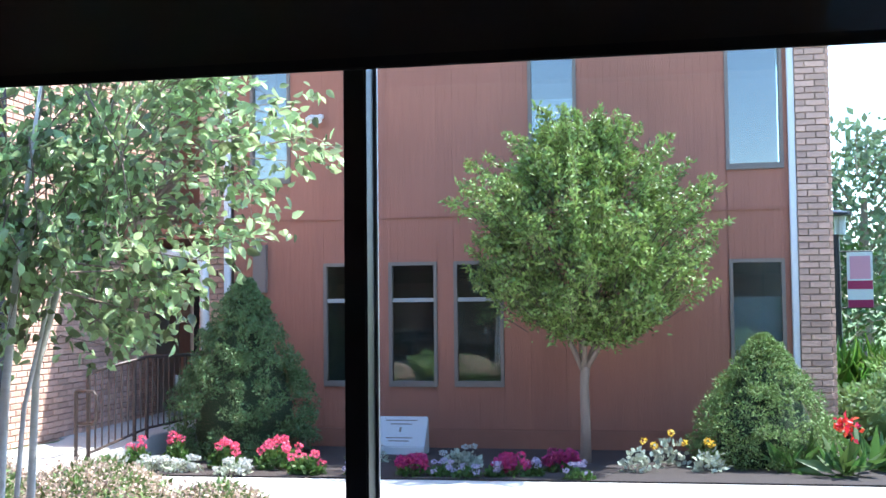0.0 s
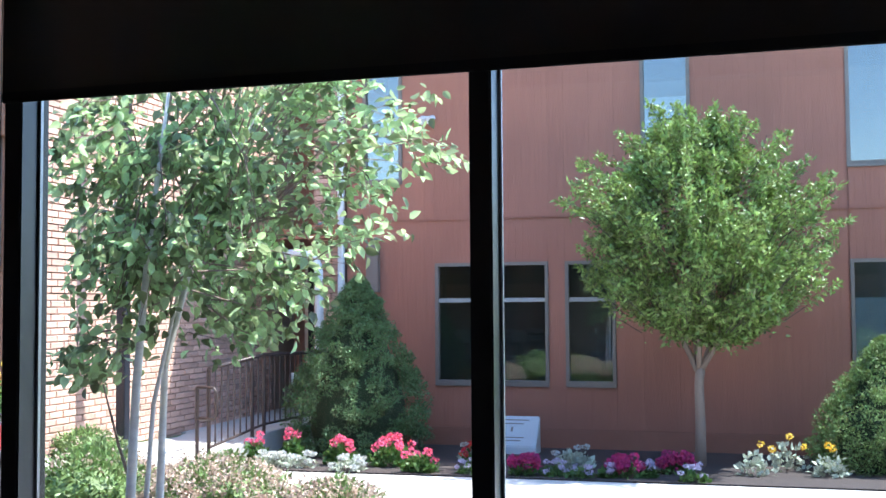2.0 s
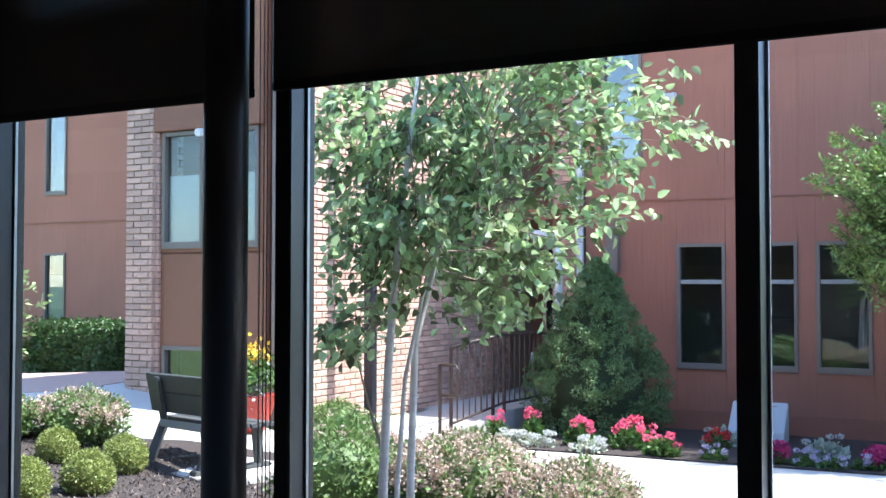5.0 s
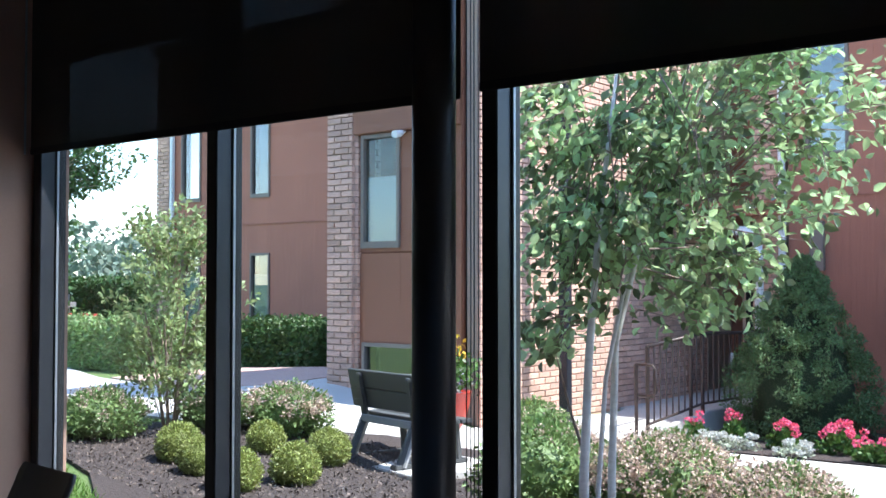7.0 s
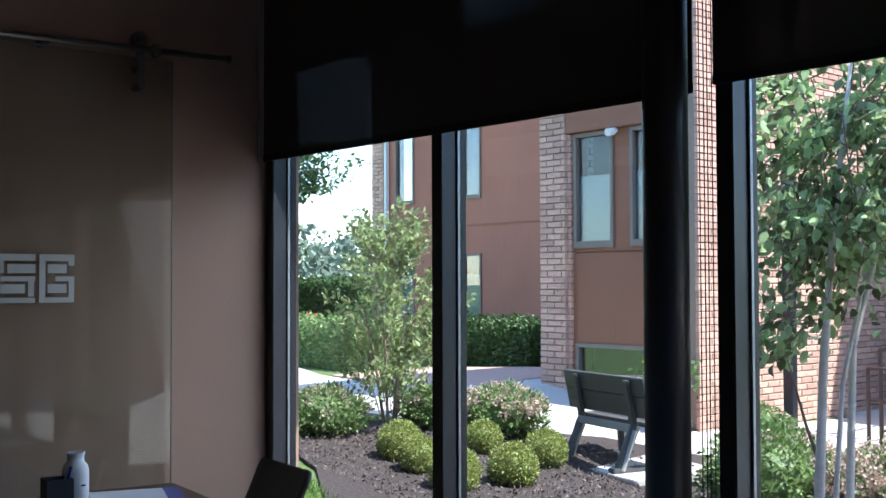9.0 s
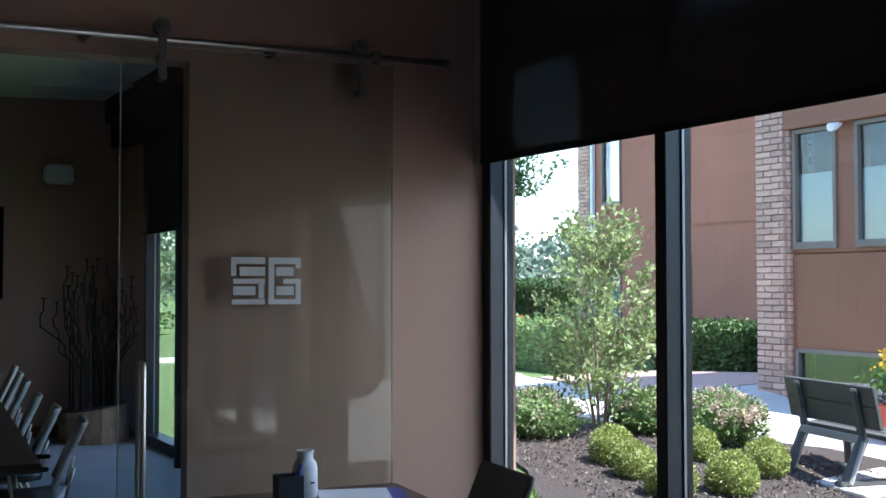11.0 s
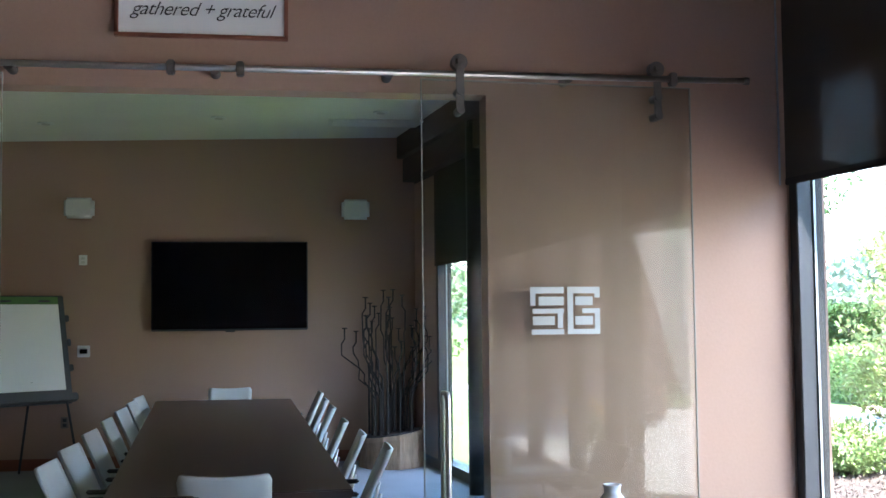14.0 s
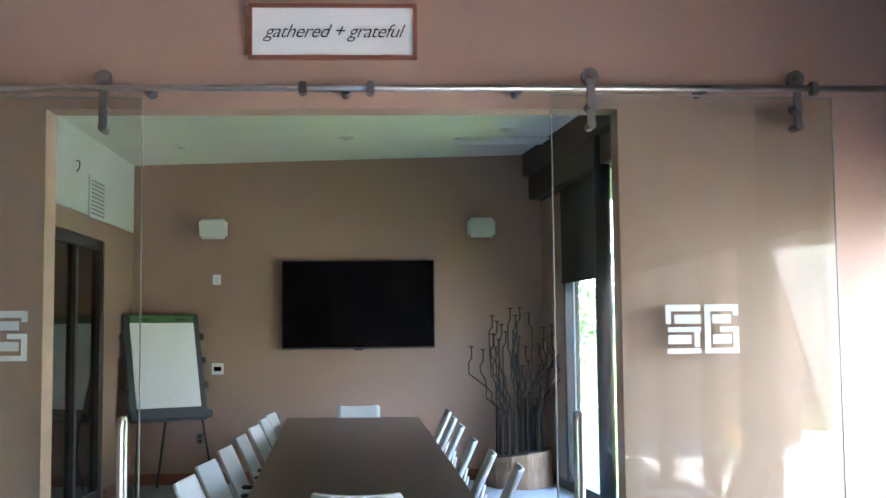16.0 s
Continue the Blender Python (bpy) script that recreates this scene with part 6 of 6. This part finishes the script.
# memorial plaque in the bed
pq = thing("stone_plaque", "sloping pale stone plaque in the flower bed", "plaque", at(1.75, 11.6, 0.02))
b = bmesh.new()
vs = [b.verts.new(p) for p in ((-0.36, -0.12, 0), (0.36, -0.12, 0), (0.36, 0.22, 0), (-0.36, 0.22, 0), (-0.36, -0.12, 0.12), (0.36, -0.12, 0.12), (0.36, 0.20, 0.50), (-0.36, 0.20, 0.50))]
for q in ((3, 2, 1, 0), (0, 1, 5, 4), (4, 5, 6, 7), (2, 3, 7, 6), (1, 2, 6, 5), (3, 0, 4, 7)):
    b.faces.new([vs[i] for i in q])
bmesh.ops.bevel(b, geom=list(b.edges), offset=0.012, segments=2, affect="EDGES")
part("slab", b, M["stone"], pq)
slope = Matrix.Translation((0, -0.12, 0.12)) @ Matrix.Rotation(math.atan2(0.38, 0.32), 4, "X")
for i, (w_, y) in enumerate(((0.44, 0.42), (0.30, 0.36), (0.03, 0.27), (0.36, 0.14), (0.28, 0.09))):
    b = boxed(-w_ / 2, w_ / 2, y - 0.008 - (0.03 if i == 2 else 0), y + 0.008 + (0.03 if i == 2 else 0), 0.001, 0.004)
    bmesh.ops.transform(b, matrix=slope, verts=b.verts)
    part("inscription", b, M["winframe"], pq, "worn grey inscription line")

# bench of grey plastic lumber seen from behind
bc = thing("garden_bench", "dark grey plastic-lumber bench seen from behind", "bench", FR @ Matrix.Translation((-2.10, 5.15, zg(-2.1, 5.15) + 0.035)) @ Matrix.Rotation(radians(-14), 4, "Z"))
tl = Matrix.Rotation(radians(12), 4, "X")


def lean(bm, pivot=(0, 0, 0.42)):
    bmesh.ops.transform(bm, matrix=Matrix.Translation(pivot) @ tl @ Matrix.Translation([-c for c in pivot]), verts=bm.verts)
    return bm


for z0, z1 in ((0.50, 0.70), (0.706, 0.88)):
    part("back_board", lean(boxed(-0.65, 0.65, -0.02, 0.02, z0, z1, 0.006)), M["bench"], bc)
for i in range(3):
    part("seat_board", boxed(-0.62, 0.62, 0.06 + i * 0.15, 0.195 + i * 0.15, 0.40, 0.44, 0.006), M["bench"], bc)
for sx_ in (-1, 1):
    x = sx_ * 0.42
    part("back_post", lean(boxed(x - 0.045, x + 0.045, -0.065, -0.021, 0.38, 0.86, 0.012)), M["bench"], bc)
    part("rear_leg", tubed([(x, -0.03, 0.42), (x, -0.22, 0.0)], 0.05, 6), M["bench"], bc)
    part("front_leg", tubed([(x, 0.42, 0.42), (x, 0.46, 0.0)], 0.05, 6), M["bench"], bc)
    part("foot_rail", boxed(x - 0.05, x + 0.05, -0.30, 0.56, 0.0, 0.045, 0.008), M["bench"], bc)
    part("brace", tubed([(x * 1.1, -0.06, 0.38), (x * 1.1, -0.20, 0.02)], 0.022, 6), M["bench_light"], bc, "pale steel brace")
part("cross_rail", boxed(-0.42, 0.42, -0.10, -0.05, 0.36, 0.43, 0.008), M["bench_light"], bc, "pale cross rail")
pad = thing("bench_pad", "pale concrete pad under the bench", "paving", FR @ Matrix.Translation((-2.06, 5.15, zg(-2.1, 5.15))) @ Matrix.Rotation(radians(-14), 4, "Z"), kind="structure")
part("slab", boxed(-0.8, 0.8, -0.34, 0.75, -0.12, 0.035, 0.008), M["concrete"], pad)

# red pot with flowers by the wing
pt = thing("flower_pot", "round red glazed pot of mixed flowers", "flower pot", at(-2.85, 7.0, 0.02))
part("pot", lathe([(0.13, 0.0), (0.19, 0.10), (0.235, 0.28), (0.25, 0.40), (0.265, 0.42), (0.235, 0.42), (0.22, 0.36)], 24), M["red"], pt, smooth=True)
for nm, mat, z, n, sz, sp2 in (("leaves", M["leaf_flower"], 0.62, 500, 0.08, 0.14), ("blue_blooms", M["bloom_lilac"], 0.50, 260, 0.05, 0.10), ("white_blooms", M["bloom_white"], 0.46, 140, 0.05, 0.12), ("yellow_blooms", M["bloom_yellow"], 0.90, 120, 0.06, 0.09)):
    p = rng.normal(size=(n, 3)) * np.array([sp2, sp2, sp2 * 0.75]) + np.array([0, 0, z])
    v, f = leaves(n, rng, p, sz, 0.7, 0.0)
    leaf_part(nm, v, f, mat, pt)
# small red thing far down the path
cr = thing("parked_car", "distant red car partly hidden by the hedge", "car", at(-22.0, 13.5))
b = boxed(-2.0, 2.0, -0.8, 0.8, 0.25, 0.75, 0.15)
part("body", b, M["red"], cr)
part("cabin", boxed(-0.9, 1.0, -0.7, 0.7, 0.72, 1.25, 0.2), M["dkglass"], cr)
for x in (-1.3, 1.3):
    for y in (-0.78, 0.78):
        part("wheel", tubed([(x, y - 0.1, 0.3), (x, y + 0.1, 0.3)], 0.3, 14), M["black"], cr)

# loose bark chips and grass blades near the window
n = 24000
ca, cs = rng.uniform(-4.2, 3.5, n), rng.uniform(0.6, 6.2, n)
ok = ~((ca < -2.0) & (cs < 2.4 - (ca + 2.0) * 0.1)) & (cs < 6.0 + 0.15 * ca)
pts_ = np.stack([ca[ok], cs[ok], [zg(a, s) + 0.036 for a, s in zip(ca[ok], cs[ok])]], 1)
v, f = leaves(len(pts_), rng, pts_, 0.042, 0.40, 0.0, np.repeat(np.array([[0, 0, 0.05]]), len(pts_), 0))
ch = thing("bark_chips", "scattered loose bark chips on the bed", "mulch", FR, kind="stuff")
leaf_part("chips", v, f, M["chip"], ch)
n = 12000
ga, gs = rng.uniform(-5.5, -1.4, n), rng.uniform(0.4, 2.7, n)
ok = gs < 1.9 + (-1.9 - ga) * 0.35
pts_ = np.stack([ga[ok], gs[ok], [zg(a, s) for a, s in zip(ga[ok], gs[ok])]], 1)
v, f = leaves(len(pts_), rng, pts_, 0.075, 0.08, -1.6)
gl = thing("grass_blades", "fine mown grass blades near the window", "grass", FR, kind="stuff")
leaf_part("blades", v, f, M["grass"], gl)
